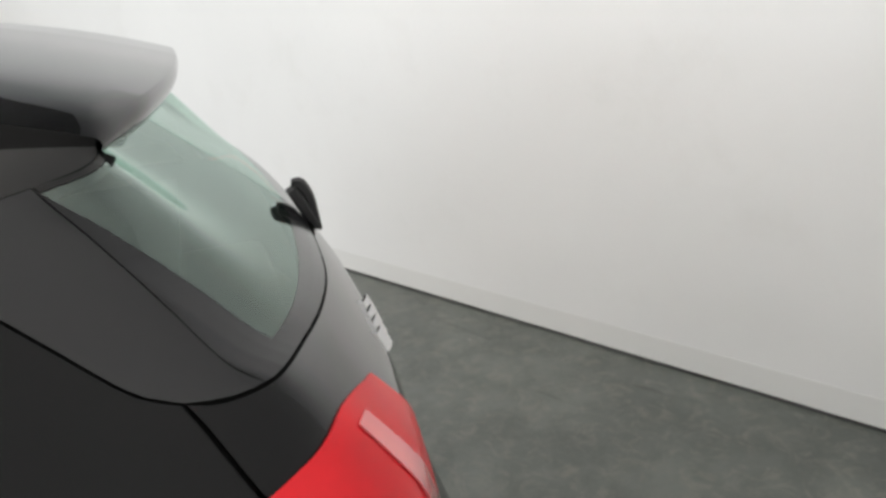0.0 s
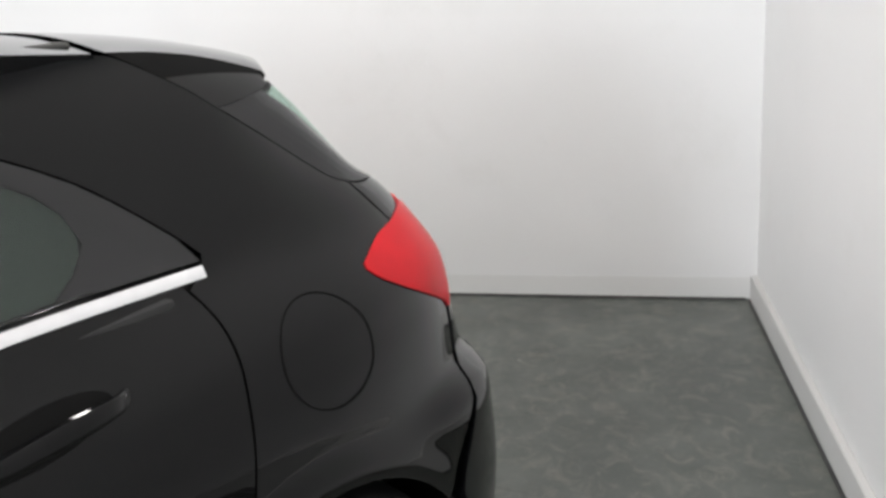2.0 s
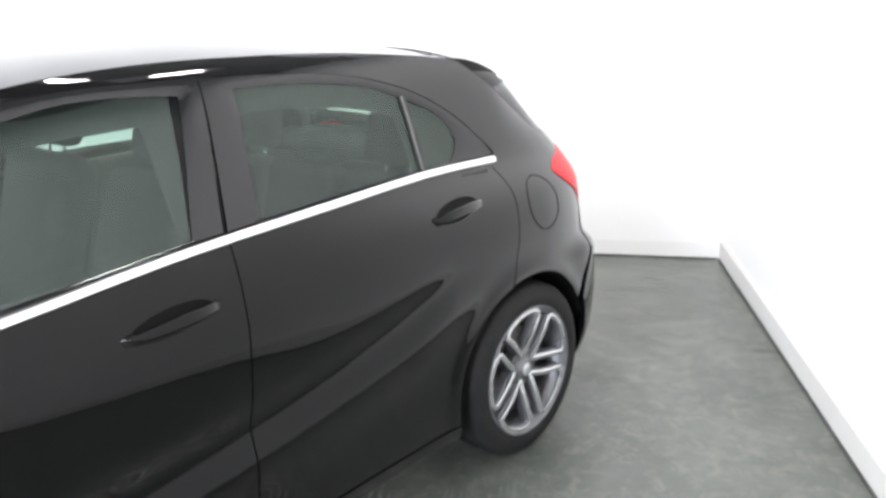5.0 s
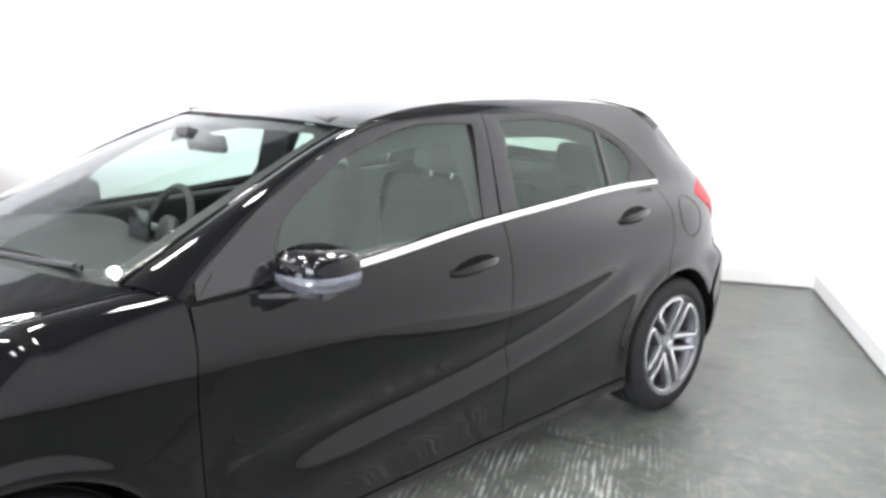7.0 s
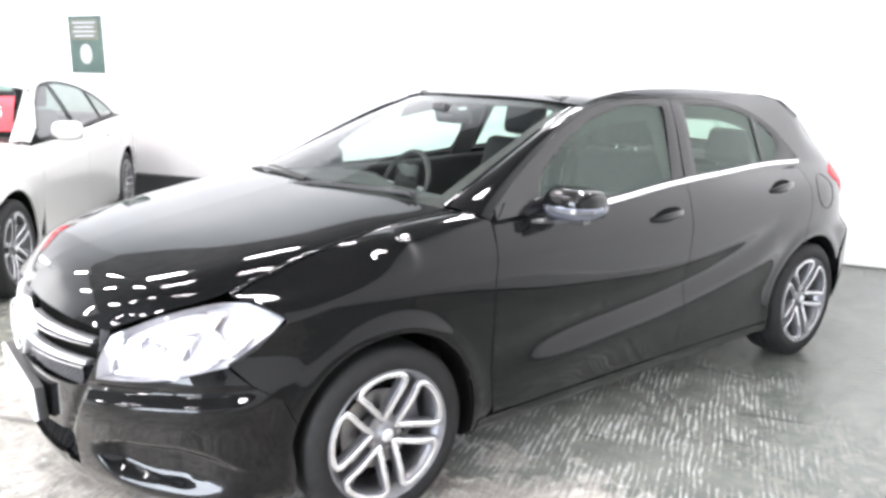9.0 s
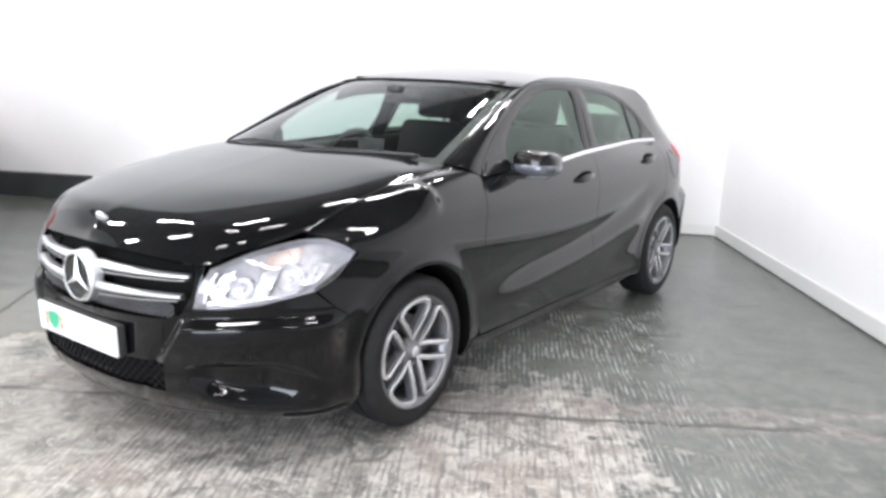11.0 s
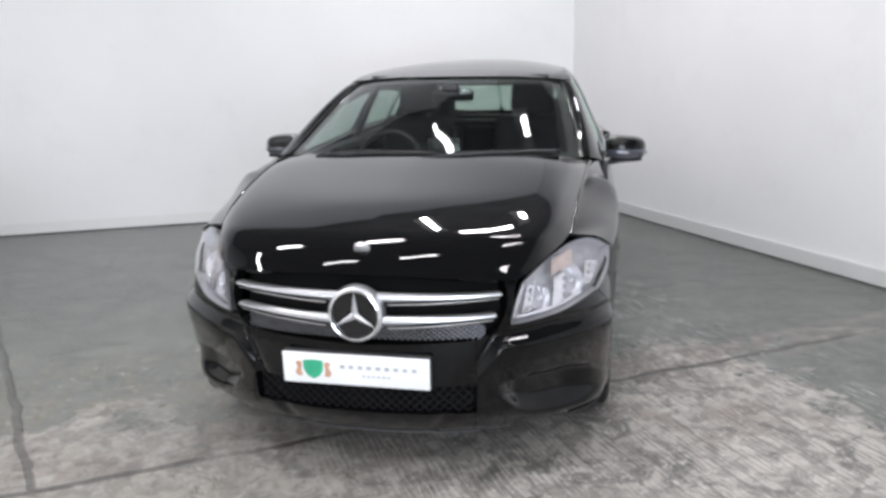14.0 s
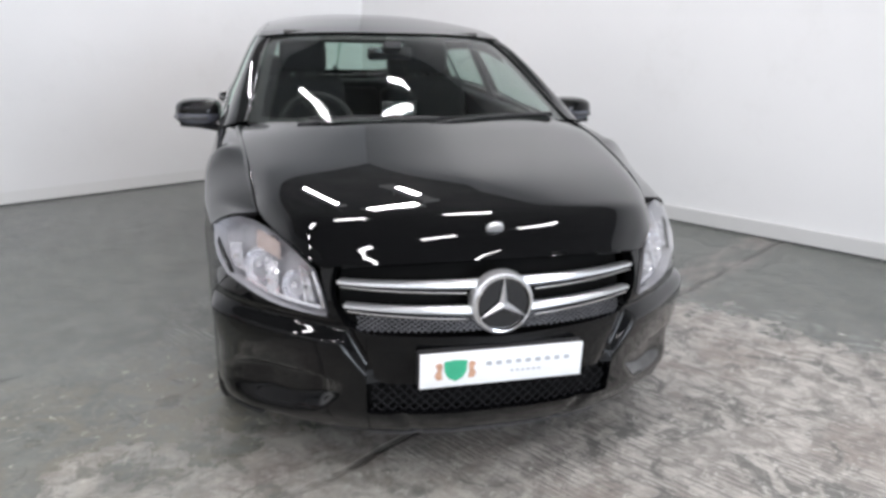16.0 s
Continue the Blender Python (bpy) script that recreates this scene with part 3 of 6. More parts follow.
for ends, depth, words in (((CORNER + ALONG * 0.04 + INTO * 0.009, CORNER + ALONG * 6.59 + INTO * 0.009), -0.007, "back"),
                           ((CORNER + SIDE * 14.5 + sn * 0.034, CORNER + SIDE * 0.012 + sn * 0.034), -0.0075, "side")):
    tagged(slab("trim", ends[0], ends[1], 0.0, 0.009, depth, SEALANT), "thin dark grubby sealant bead along the %s wall skirting" % words, "sealant")

pl = slab("plinth", hall(6.6, 0.12), hall(10.98, 0.12), 0, 0.25, -0.119, PLINTH, bevel=0.012)
tagged(pl, "low dark grey painted plinth at the foot of the back wall", "plinth")

# ceiling lamps over the tube lights
def ceiling_lamp(drop):
    """A tube lamp; drop is the height from it to the ceiling."""
    thing = empty("ceiling_lamp")
    part("housing", block((0.81, 0.22, 0.07), (0, 0, 0.0), bevel=0.015), HOUSING, thing)
    for x in (0.415, -0.415):
        part("end_cap", block((0.03, 0.25, 0.08), (x, 0, 0), bevel=0.008), HOUSING, thing)
    for x in (0.3, -0.3):
        part("hanger", block((0.012, 0.012, drop), (x, 0, drop / 2), bevel=0), HOUSING, thing)
    return tagged(thing, "white fluorescent ceiling lamp with a wide tray", "lamp", "ceiling lamps")


hung = {}
for a, b, across, long, wide in lamp_places:
    m = Matrix.Translation(hall(a, b, LAMP_Z)) @ Matrix.Rotation(WALL_ANGLE + radians(across), 4, "Z")
    if a in hung:
        copy_thing(hung[a], m)
    else:
        hung[a] = ceiling_lamp(ceiling_z(a) - LAMP_Z)
        hung[a].matrix_basis = m

# notice on the back wall
def wall_notice():
    thing = empty("wall_notice")
    back = block((0.53, 0.014, 0.66), (0, 0, 0), bevel=0.004)
    part("backing_board", back, simple("dull_green_board", (0.070, 0.110, 0.096), 0.6, vary=0.1, scale=6), thing, "dull green board")
    part("upper_sheet", block((0.44, 0.006, 0.24), (0, -0.011, 0.17), bevel=0.001), simple("cream_print", (0.15, 0.155, 0.125), 0.7, vary=0.1, scale=9), thing, "cream printed sheet")
    ring = bmesh.new()
    bmesh.ops.create_cone(ring, cap_ends=True, segments=40, radius1=0.10, radius2=0.10, depth=0.006)
    for v in ring.verts:
        v.co = Vector((v.co.x * 0.95, v.co.z - 0.011, v.co.y * 1.15 - 0.11))
    part("white_disc", ring, simple("grey_white_print", (0.42, 0.42, 0.40), 0.7, vary=0.15, scale=25), thing, "round white print")
    for k in range(4):
        part("text_bar", block((0.36 - 0.05 * (k % 2), 0.004, 0.018), (0, -0.0165, 0.25 - 0.05 * k), bevel=0), INK, thing)
    return tagged(thing, "green wall notice with a white disc and a cream sheet", "sign")


nt = wall_notice()
p = Vector((-7.285, -0.215, 1.735)) + INTO * 0.012
nt.matrix_basis = Matrix.Translation(p) @ Matrix.Rotation(math.atan2(-ALONG.y, -ALONG.x), 4, "Z")

# ---- the black hatchback: its nose points to -y, its left side to +x ----
class Shell:
    """The wrap-round skin of a car: a plan line from the middle of the nose round the left side to the middle of the tail,
    and at each height an offset out of that line."""

    def __init__(self, plan, front, side, rear, extra=None, nose=(0.45, -1.75), tail=(1.45, 0.68)):
        self.xy = smooth_line(plan, 40)
        d = np.diff(self.xy, axis=0)
        self.u = np.r_[0, np.cumsum(np.hypot(*d.T))]
        t = np.gradient(self.xy, self.u, axis=0)
        t /= np.linalg.norm(t, axis=1)[:, None]
        self.n = np.stack([t[:, 1], -t[:, 0]], 1)
        self.front, self.side, self.rear, self.extra = pchip(front), pchip(side), pchip(rear), extra
        self.a = (self.fx(nose[0]), self.sy(nose[1]))
        self.b = (self.sy(tail[0]), self.rx(tail[1]))

    def fx(self, x):
        k = len(self.u) // 3
        return float(np.interp(x, self.xy[:k, 0], self.u[:k]))

    def rx(self, x):
        k = 2 * len(self.u) // 3
        return float(np.interp(-x, -self.xy[k:, 0], self.u[k:]))

    def sy(self, y):
        return float(np.interp(y, self.xy[:, 1], self.u))

    def at(self, u, z, out=0.0):
        u, z = np.asarray(u, float), np.asarray(z, float)
        x, y = np.interp(u, self.u, self.xy[:, 0]), np.interp(u, self.u, self.xy[:, 1])
        nx, ny = np.interp(u, self.u, self.n[:, 0]), np.interp(u, self.u, self.n[:, 1])
        wf, wr = 1 - step(u, *self.a), step(u, *self.b)
        o = wf * self.front(z) + wr * self.rear(z) + (1 - wf - wr) * self.side(z) + out
        if self.extra:
            o = o + self.extra(x, y, z, wf, wr)
        return np.stack([x + nx * o, y + ny * o, z], -1)

    def find(self, x, y, z):
        us = np.linspace(self.u[0], self.u[-1], 1500)
        p = self.at(us, np.full_like(us, z))
        return float(us[np.argmin((p[:, 0] - x) ** 2 + (p[:, 1] - y) ** 2)])

    def line(self, yz):
        """(y, z) points of the side as (u, z)."""
        return np.array([(self.sy(y), z) for y, z in yz])

    def patch(self, bottom, top, left, right, nu, nv, out=0.0):
        g = coons(bottom, top, left, right, nu, nv)
        return self.at(g[..., 0], g[..., 1], out)


# upper and lower edge of the almond-shaped scoop in the bumper's corner
SCOOP_TOP = pchip([(0.45, 0.386), (0.52, 0.402), (0.60, 0.416), (0.70, 0.416), (0.76, 0.398), (0.81, 0.345), (0.84, 0.318)])
SCOOP_FOOT = pchip([(0.45, 0.362), (0.50, 0.326), (0.56, 0.274), (0.66, 0.238), (0.74, 0.236), (0.80, 0.256), (0.84, 0.290)])


def swoosh(x, y, z, wf, wr):
    """Creases of the flanks, the waisted rear shoulder and the scoops of the bumper."""
    zc = 0.425 + 0.085 * np.clip((y + 0.45) / 1.1, -0.6, 1.3) + 0.075 * np.clip((y + 0.1) / 0.9, 0, 1.2) ** 2
    w = step(y, -0.95, -0.35) * (1 - step(y, 0.8, 1.15)) * (1 - wf) * (1 - wr)
    d = z - zc
    o = w * 0.017 * np.where(d > 0, np.exp(-(d / 0.055) ** 2), np.exp(-(d / 0.10) ** 2))
    o = o - w * 0.012 * np.exp(-((d - 0.115) / 0.05) ** 2)
    # the falling upper crease
    zu = 0.875 - 0.055 * (y + 1.3) / 2.0
    o = o + 0.004 * np.exp(-np.abs(z - zu) / 0.028) * step(y, -1.75, -1.3) * (1 - step(y, -0.7, 0.1))
    o = o - 0.050 * step(y, 0.4, 1.35) * step(z, 0.92, 1.085) * (1 - wr)
    # flared lips round the wheels
    for c in (-1.337, 1.365):
        r = np.hypot(y - c, z - 0.32)
        o = o + 0.010 * np.exp(-((r - 0.375) / 0.035) ** 2) * (z < 0.85)
    # full lower corners of the bumper, a groove under the lamp and a shallow scoop
    o = o + 0.048 * np.exp(-((y + 1.83) / 0.18) ** 2) * (1 - step(z, 0.56, 0.70)) * (1 - wr)
    o = o + 0.034 * np.exp(-((y - 1.84) / 0.15) ** 2) * (1 - step(z, 0.665, 0.735)) * (1 - wf)
    o = o - 0.016 * np.exp(-((z - 1.21) / 0.075) ** 2) * np.exp(-((x - 0.60) / 0.10) ** 2) * (y > 1.4)
    # the full bumper corner under a ledge that falls inwards to the intake, and its dished scoop
    nose = (1 - step(y, -1.84, -1.74)) * (1 - step(z, 0.60, 0.66))
    over = np.minimum(0.540 + 0.06 * (x - 0.55) - z, (0.50 * (x - 0.400) / 0.118 * 0.42 + 0.395 - z) * 0.55)
    o = o + 0.024 * nose * step(over, -0.030, 0.006) * (0.15 + 0.85 * step(z, 0.36, 0.52))
    o = o - 0.010 * nose * np.exp(-((over + 0.034) / 0.016) ** 2)
    zt, zb = SCOOP_TOP(x), SCOOP_FOOT(x)
    h = (z - zb) / (zt - zb)
    deep = 0.050 * step(x, 0.465, 0.56) * (1 - step(x, 0.70, 0.838)) * (y < -1.7)
    o = o - deep * step(h, -0.05, 0.45) * (1 - step(h, 0.80, 1.04))
    return o


CAR = Shell(
    plan=[(0, -2.262), (0.14, -2.258), (0.28, -2.238), (0.42, -2.196), (0.55, -2.130), (0.66, -2.040), (0.755, -1.925), (0.822, -1.79), (0.868, -1.60), (0.886, -1.337), (0.884, -0.9),
          (0.880, -0.3), (0.882, 0.4), (0.886, 1.0), (0.888, 1.36), (0.872, 1.62), (0.83, 1.79), (0.745, 1.905), (0.6, 1.965), (0.4, 1.998), (0.2, 2.013), (0, 2.018)],
    front=[(0.17, -0.16), (0.20, -0.075), (0.235, -0.035), (0.30, -0.008), (0.40, 0.0), (0.50, 0.0), (0.58, -0.004), (0.66, -0.012), (0.74, -0.032), (0.80, -0.065), (0.86, -0.12)],
    side=[(0.17, -0.11), (0.20, -0.06), (0.235, -0.030), (0.30, -0.022), (0.45, -0.020), (0.60, -0.010), (0.66, -0.004), (0.72, -0.001), (0.80, 0.0), (0.85, -0.003), (0.90, -0.014), (0.95, -0.029), (1.00, -0.050), (1.06, -0.083),
          (1.20, -0.150), (1.30, -0.200), (1.36, -0.236), (1.42, -0.285), (1.45, -0.33)],
    rear=[(0.20, -0.14), (0.26, -0.06), (0.34, -0.02), (0.50, 0.0), (0.64, -0.004), (0.74, -0.03), (0.84, -0.045), (0.93, -0.062), (1.00, -0.095), (1.07, -0.138), (1.12, -0.186), (1.20, -0.278), (1.30, -0.392), (1.36, -0.462)],
    extra=swoosh)

car = tagged(empty("hatchback_car"), "glossy black five-door hatchback with alloy wheels, parked on the floor", "car")


def arc(cy, cz, r, a0, a1, n=24):
    """Points (y, z) of a wheel arch; angles in degrees from the tail, upwards."""
    return [(cy + r * math.cos(radians(a)), cz + r * math.sin(radians(a))) for a in np.linspace(a0, a1, n)]


FA, RA, AR = -1.337, 1.365, 0.362          # wheel arches
FW, RW = -1.337, 1.385                      # wheel centres
belt = pchip([(-0.90, 0.982), (-0.6, 0.990), (-0.3, 1.006), (0.2, 1.046), (0.6, 1.064), (1.0, 1.074), (1.37, 1.068)])
GAP_A = smooth_line([(-0.875, 0.27), (-0.890, 0.50), (-0.898, 0.75), (-0.885, 0.90), (-0.880, 0.985)])
GAP_B = smooth_line([(0.245, 0.27), (0.255, 0.6), (0.275, 0.9), (0.290, 1.053)])
GAP_C = smooth_line([(1.265, 0.690), (1.290, 0.78), (1.312, 0.90), (1.326, 0.985), (1.318, 1.03), (1.298, 1.0685)])
FRAME_TOP = smooth_line([(1.372, 1.069), (1.300, 1.15), (1.19, 1.245), (1.02, 1.328), (0.75, 1.385), (0.34, 1.403), (-0.02, 1.396), (-0.25, 1.350), (-0.50, 1.246), (-0.72, 1.125), (-0.88, 1.02)])


def seam_uz(pts):
    """The tailgate's side seam, from plan places."""
    return np.array([(CAR.find(x, y, z), z) for x, y, z in pts])


SEAM_LOW = smooth_line(seam_uz([(0.731, 1.734, 1.033), (0.714, 1.712, 1.075), (0.693, 1.691, 1.113)]))
SEAM_UP = smooth_line(seam_uz([(0.693, 1.691, 1.113), (0.692, 1.651, 1.134), (0.674, 1.586, 1.193), (0.642, 1.481, 1.284), (0.620, 1.436, 1.325), (0.590, 1.345, 1.390)]))
SEAM = np.vstack([SEAM_LOW, SEAM_UP[1:]])
SEAM_J = SEAM_UP[36]                         # where the spoiler's lower edge meets the seam
BUMPER_REAR = np.array([(CAR.sy(1.715), 0.50), (CAR.sy(1.80), 0.70), (CAR.find(0.781, 1.829, 0.84), 0.84)])

# hood, in plain space: nose edge, side edge, rear edge and middle line
HOOD_SIDE = smooth_line([(0.535, -2.118, 0.752), (0.615, -2.015, 0.800), (0.690, -1.835, 0.848), (0.710, -1.68, 0.904), (0.722, -1.50, 0.956), (0.738, -1.25, 1.003), (0.742, -1.00, 1.030)])
HOOD_NOSE = smooth_line([(0, -2.226, 0.778), (0.18, -2.219, 0.776), (0.36, -2.190, 0.768), (0.47, -2.152, 0.759), (0.535, -2.118, 0.752)])
HOOD_REAR = smooth_line([(0, -1.235, 1.068), (0.30, -1.200, 1.066), (0.55, -1.12, 1.058), (0.742, -1.00, 1.030)])
HOOD_MID = smooth_line([(0, -2.226, 0.778), (0, -2.206, 0.812), (0, -2.174, 0.847), (0, -2.128, 0.877), (0, -2.06, 0.904), (0, -1.85, 0.954), (0, -1.55, 1.008), (0, -1.235, 1.068)])


def hood_sheet():
    g = coons(HOOD_NOSE, HOOD_REAR, HOOD_MID, HOOD_SIDE, 48, 56)
    s = np.linspace(0, 1, 48)[:, None]
    v = np.linspace(0, 1, 56)[None, :]
    f = 0.25 * s ** 2 + 0.75 * s ** 18
    full = g[:1, :, 2] + (g[-1:, :, 2] - g[:1, :, 2]) * f
    k = step(v, 0.0, 0.18) * (1 - 0.6 * step(v, 0.8, 1.0))
    g[..., 2] = g[..., 2] * (1 - k) + full * k
    return g


def build_front(car):
    panel("hood", both(hood_sheet()), PAINT, car, "glossy black bonnet")
    for side in (1, -1):
        # wing: flank plus its rolled top up to the bonnet's edge
        C = (0.848, -1.700, 0.798)
        shoulder = [(CAR.sy(y), z) for y, z in ((-1.70, 0.775), (-1.45, 0.835), (-1.2, 0.885), (-1.0, 0.925), (-0.885, 0.945))]
        low = arc(FA, 0.32, AR, 158, -18, 34)
        left = CAR.line([low[0], (-1.715, 0.55), (-1.79, 0.60), (-1.70, 0.775)])
        left = np.vstack([left[:3], [(CAR.find(x, y, z), z) for x, y, z in ((0.808, -1.868, 0.672), (0.827, -1.83, 0.693), (0.840, -1.785, 0.722), (0.846, -1.74, 0.752))], left[3:]])
        left[0] = CAR.line([low[0]])[0]
        right = CAR.line([low[-1], *[q for q in GAP_A if q[1] > 0.27 and q[1] < 0.94], (-0.885, 0.945)])
        g = CAR.patch(CAR.line(low), shoulder, left, right, 44, 26)
        edge = spread(smooth_line([(0.698, -1.80, 0.853), (0.710, -1.68, 0.905), (0.722, -1.50, 0.957), (0.738, -1.25, 1.004), (0.752, -1.05, 1.024), (0.770, -0.89, 1.035)]), 40)
        edge = np.vstack([spread([C, (0.80, -1.755, 0.838), tuple(edge[0])], 5)[:-1], edge])
        rim = g[:, -1]
        up = g[:, -1] - g[:, -2]
        up /= np.linalg.norm(up, axis=1)[:, None]
        t = np.linspace(0, 1, 9)[None, :, None]
        reach = np.linalg.norm(edge - rim, axis=1)[:, None]
        ctrl = rim + up * reach * 0.72
        roll = (1 - t) ** 2 * rim[:, None] + 2 * t * (1 - t) * ctrl[:, None] + t ** 2 * edge[:, None]
        panel("front_wing", [g, roll], PAINT, car, side=side)
        # rounded edge along the bonnet gap
        bead = [(q + np.array([0.004, 0, 0.0005])) * [side, 1, 1] for q in edge[4:]]
        part("wing_edge", sweep(bead, 0.014, 0.007, up=(side * 0.5, 0, 0.9), sides=10), PAINT, car)
        # inner arch
        liner = np.array([[CAR.at(CAR.sy(FA + 0.375 * math.cos(a)), 0.32 + 0.375 * math.sin(a)) * [k, 1, 1] + [0, 0, 0.0] for k in (0.985, 0.62)] for a in np.linspace(radians(-20), radians(200), 30)])
        panel("arch_liner", [liner], DARK, car, side=side, lip=0, centre=(0, FA, 3))


def build_doors(car):
    for side in (1, -1):
        arch_in = [q for q in arc(RA, 0.32, AR + 0.004, 108, 180, 20)]
        # front door skin
        y = np.linspace(-0.880, 0.290, 26)
        fd = CAR.patch(CAR.line([(-0.875, 0.27), (0.245, 0.27)]), CAR.line(list(zip(y, belt(y)))), CAR.line(GAP_A), CAR.line(GAP_B), 60, 54)
        door = panel("front_door", [fd], PAINT, car, "front door" if side > 0 else "", side=side)
        # rear door skin, cut away over the wheel
        y = np.linspace(0.290, 1.298, 26)
        top = CAR.line(list(zip(y, belt(y))))
        right = CAR.line([(1.005, 0.27), *arch_in[::-1][1:], *GAP_C[2:]])
        rd = CAR.patch(CAR.line([(0.245, 0.27), (1.005, 0.27)]), top, CAR.line(GAP_B), right, 60, 54)
        rear = panel("rear_door", [rd], PAINT, car, side=side)
        # handles: a bow over a flat dark patch that paints the recess's shade
        for d, y0, z0 in ((door, 0.0, 0.914), (rear, 0.948, 0.958)):
            ys = np.linspace(y0 - 0.015, y0 + 0.215, 15)
            zs = z0 - 0.004 + 0.016 * np.linspace(0, 1, 15)
            outs = 0.034 * np.sin(np.linspace(0.0, 1.0, 15) * np.pi) ** 0.45 - 0.004
            zs = zs + 0.006 * np.sin(np.linspace(0.0, 1.0, 15) * np.pi)
            thin = list(0.55 + 0.45 * np.sin(np.linspace(0.0, 1.0, 15) * np.pi) ** 0.5)
            pts = [CAR.at(CAR.sy(a), b, c) * [side, 1, 1] for a, b, c in zip(ys, zs, outs)]
            part("door_handle", sweep(pts, 0.032, 0.016, up=(side, 0, 0.1), sides=12, taper=thin), PAINT, d, "black door handle")
            rr, aa = np.linspace(0.0, 1.0, 7)[None, :], np.linspace(0, 2 * math.pi, 33)[:, None]
            cy, cz = y0 + 0.098 + 0.098 * rr * np.cos(aa), z0 + 0.008 + 0.028 * rr * np.sin(aa) + 0.010 * rr * np.cos(aa)
            cup = CAR.at(np.interp(cy, CAR.xy[:, 1], CAR.u), cz, 0.0022 + 0.0 * rr)
            panel("handle_cup", [cup], DARK, d, "dark patch for the shade in the handle recess", side=side, lip=0, gap=0)
        # chrome strip along the foot of the windows
        ys = np.linspace(-0.54, 1.345, 60)
        pts = [CAR.at(CAR.sy(a), float(belt(a)) - 0.001, 0.004) * [side, 1, 1] for a in ys]
        part("chrome_strip", sweep(pts, 0.021, 0.008, up=(side, 0, 0.5), sides=8), CHROME, car, "bright chrome waist strip")
        # sill
        ys = np.linspace(-0.96, 1.005, 40)
        sill = CAR.patch(CAR.line([(-0.965, 0.185), (1.0, 0.185)]), CAR.line([(-0.955, 0.268), (1.005, 0.268)]),
                         CAR.line([(-0.965, 0.185), (-0.955, 0.268)]), CAR.line([(1.0, 0.185), (1.005, 0.268)]), 40, 8, 0.004)
        panel("sill", [sill], PAINT, car, side=side, lip=0.05)


def ring_sheet(outer, inner, n=14, out=0.0, out_in=-0.006):
    """A closed band between two outlines given side by side."""
    o = np.vstack([spread(s, n)[:-1] for s in outer])
    i = np.vstack([spread(s, n)[:-1] for s in inner])
    o, i = np.vstack([o, o[:1]]), np.vstack([i, i[:1]])
    t = np.linspace(0, 1, 4)[None, :, None]
    g = (1 - t) * o[:, None] + t * i[:, None]
    return CAR.at(g[..., 0], g[..., 1], out + (out_in - out) * np.array([0, 0, 0.15, 1])[None, :])


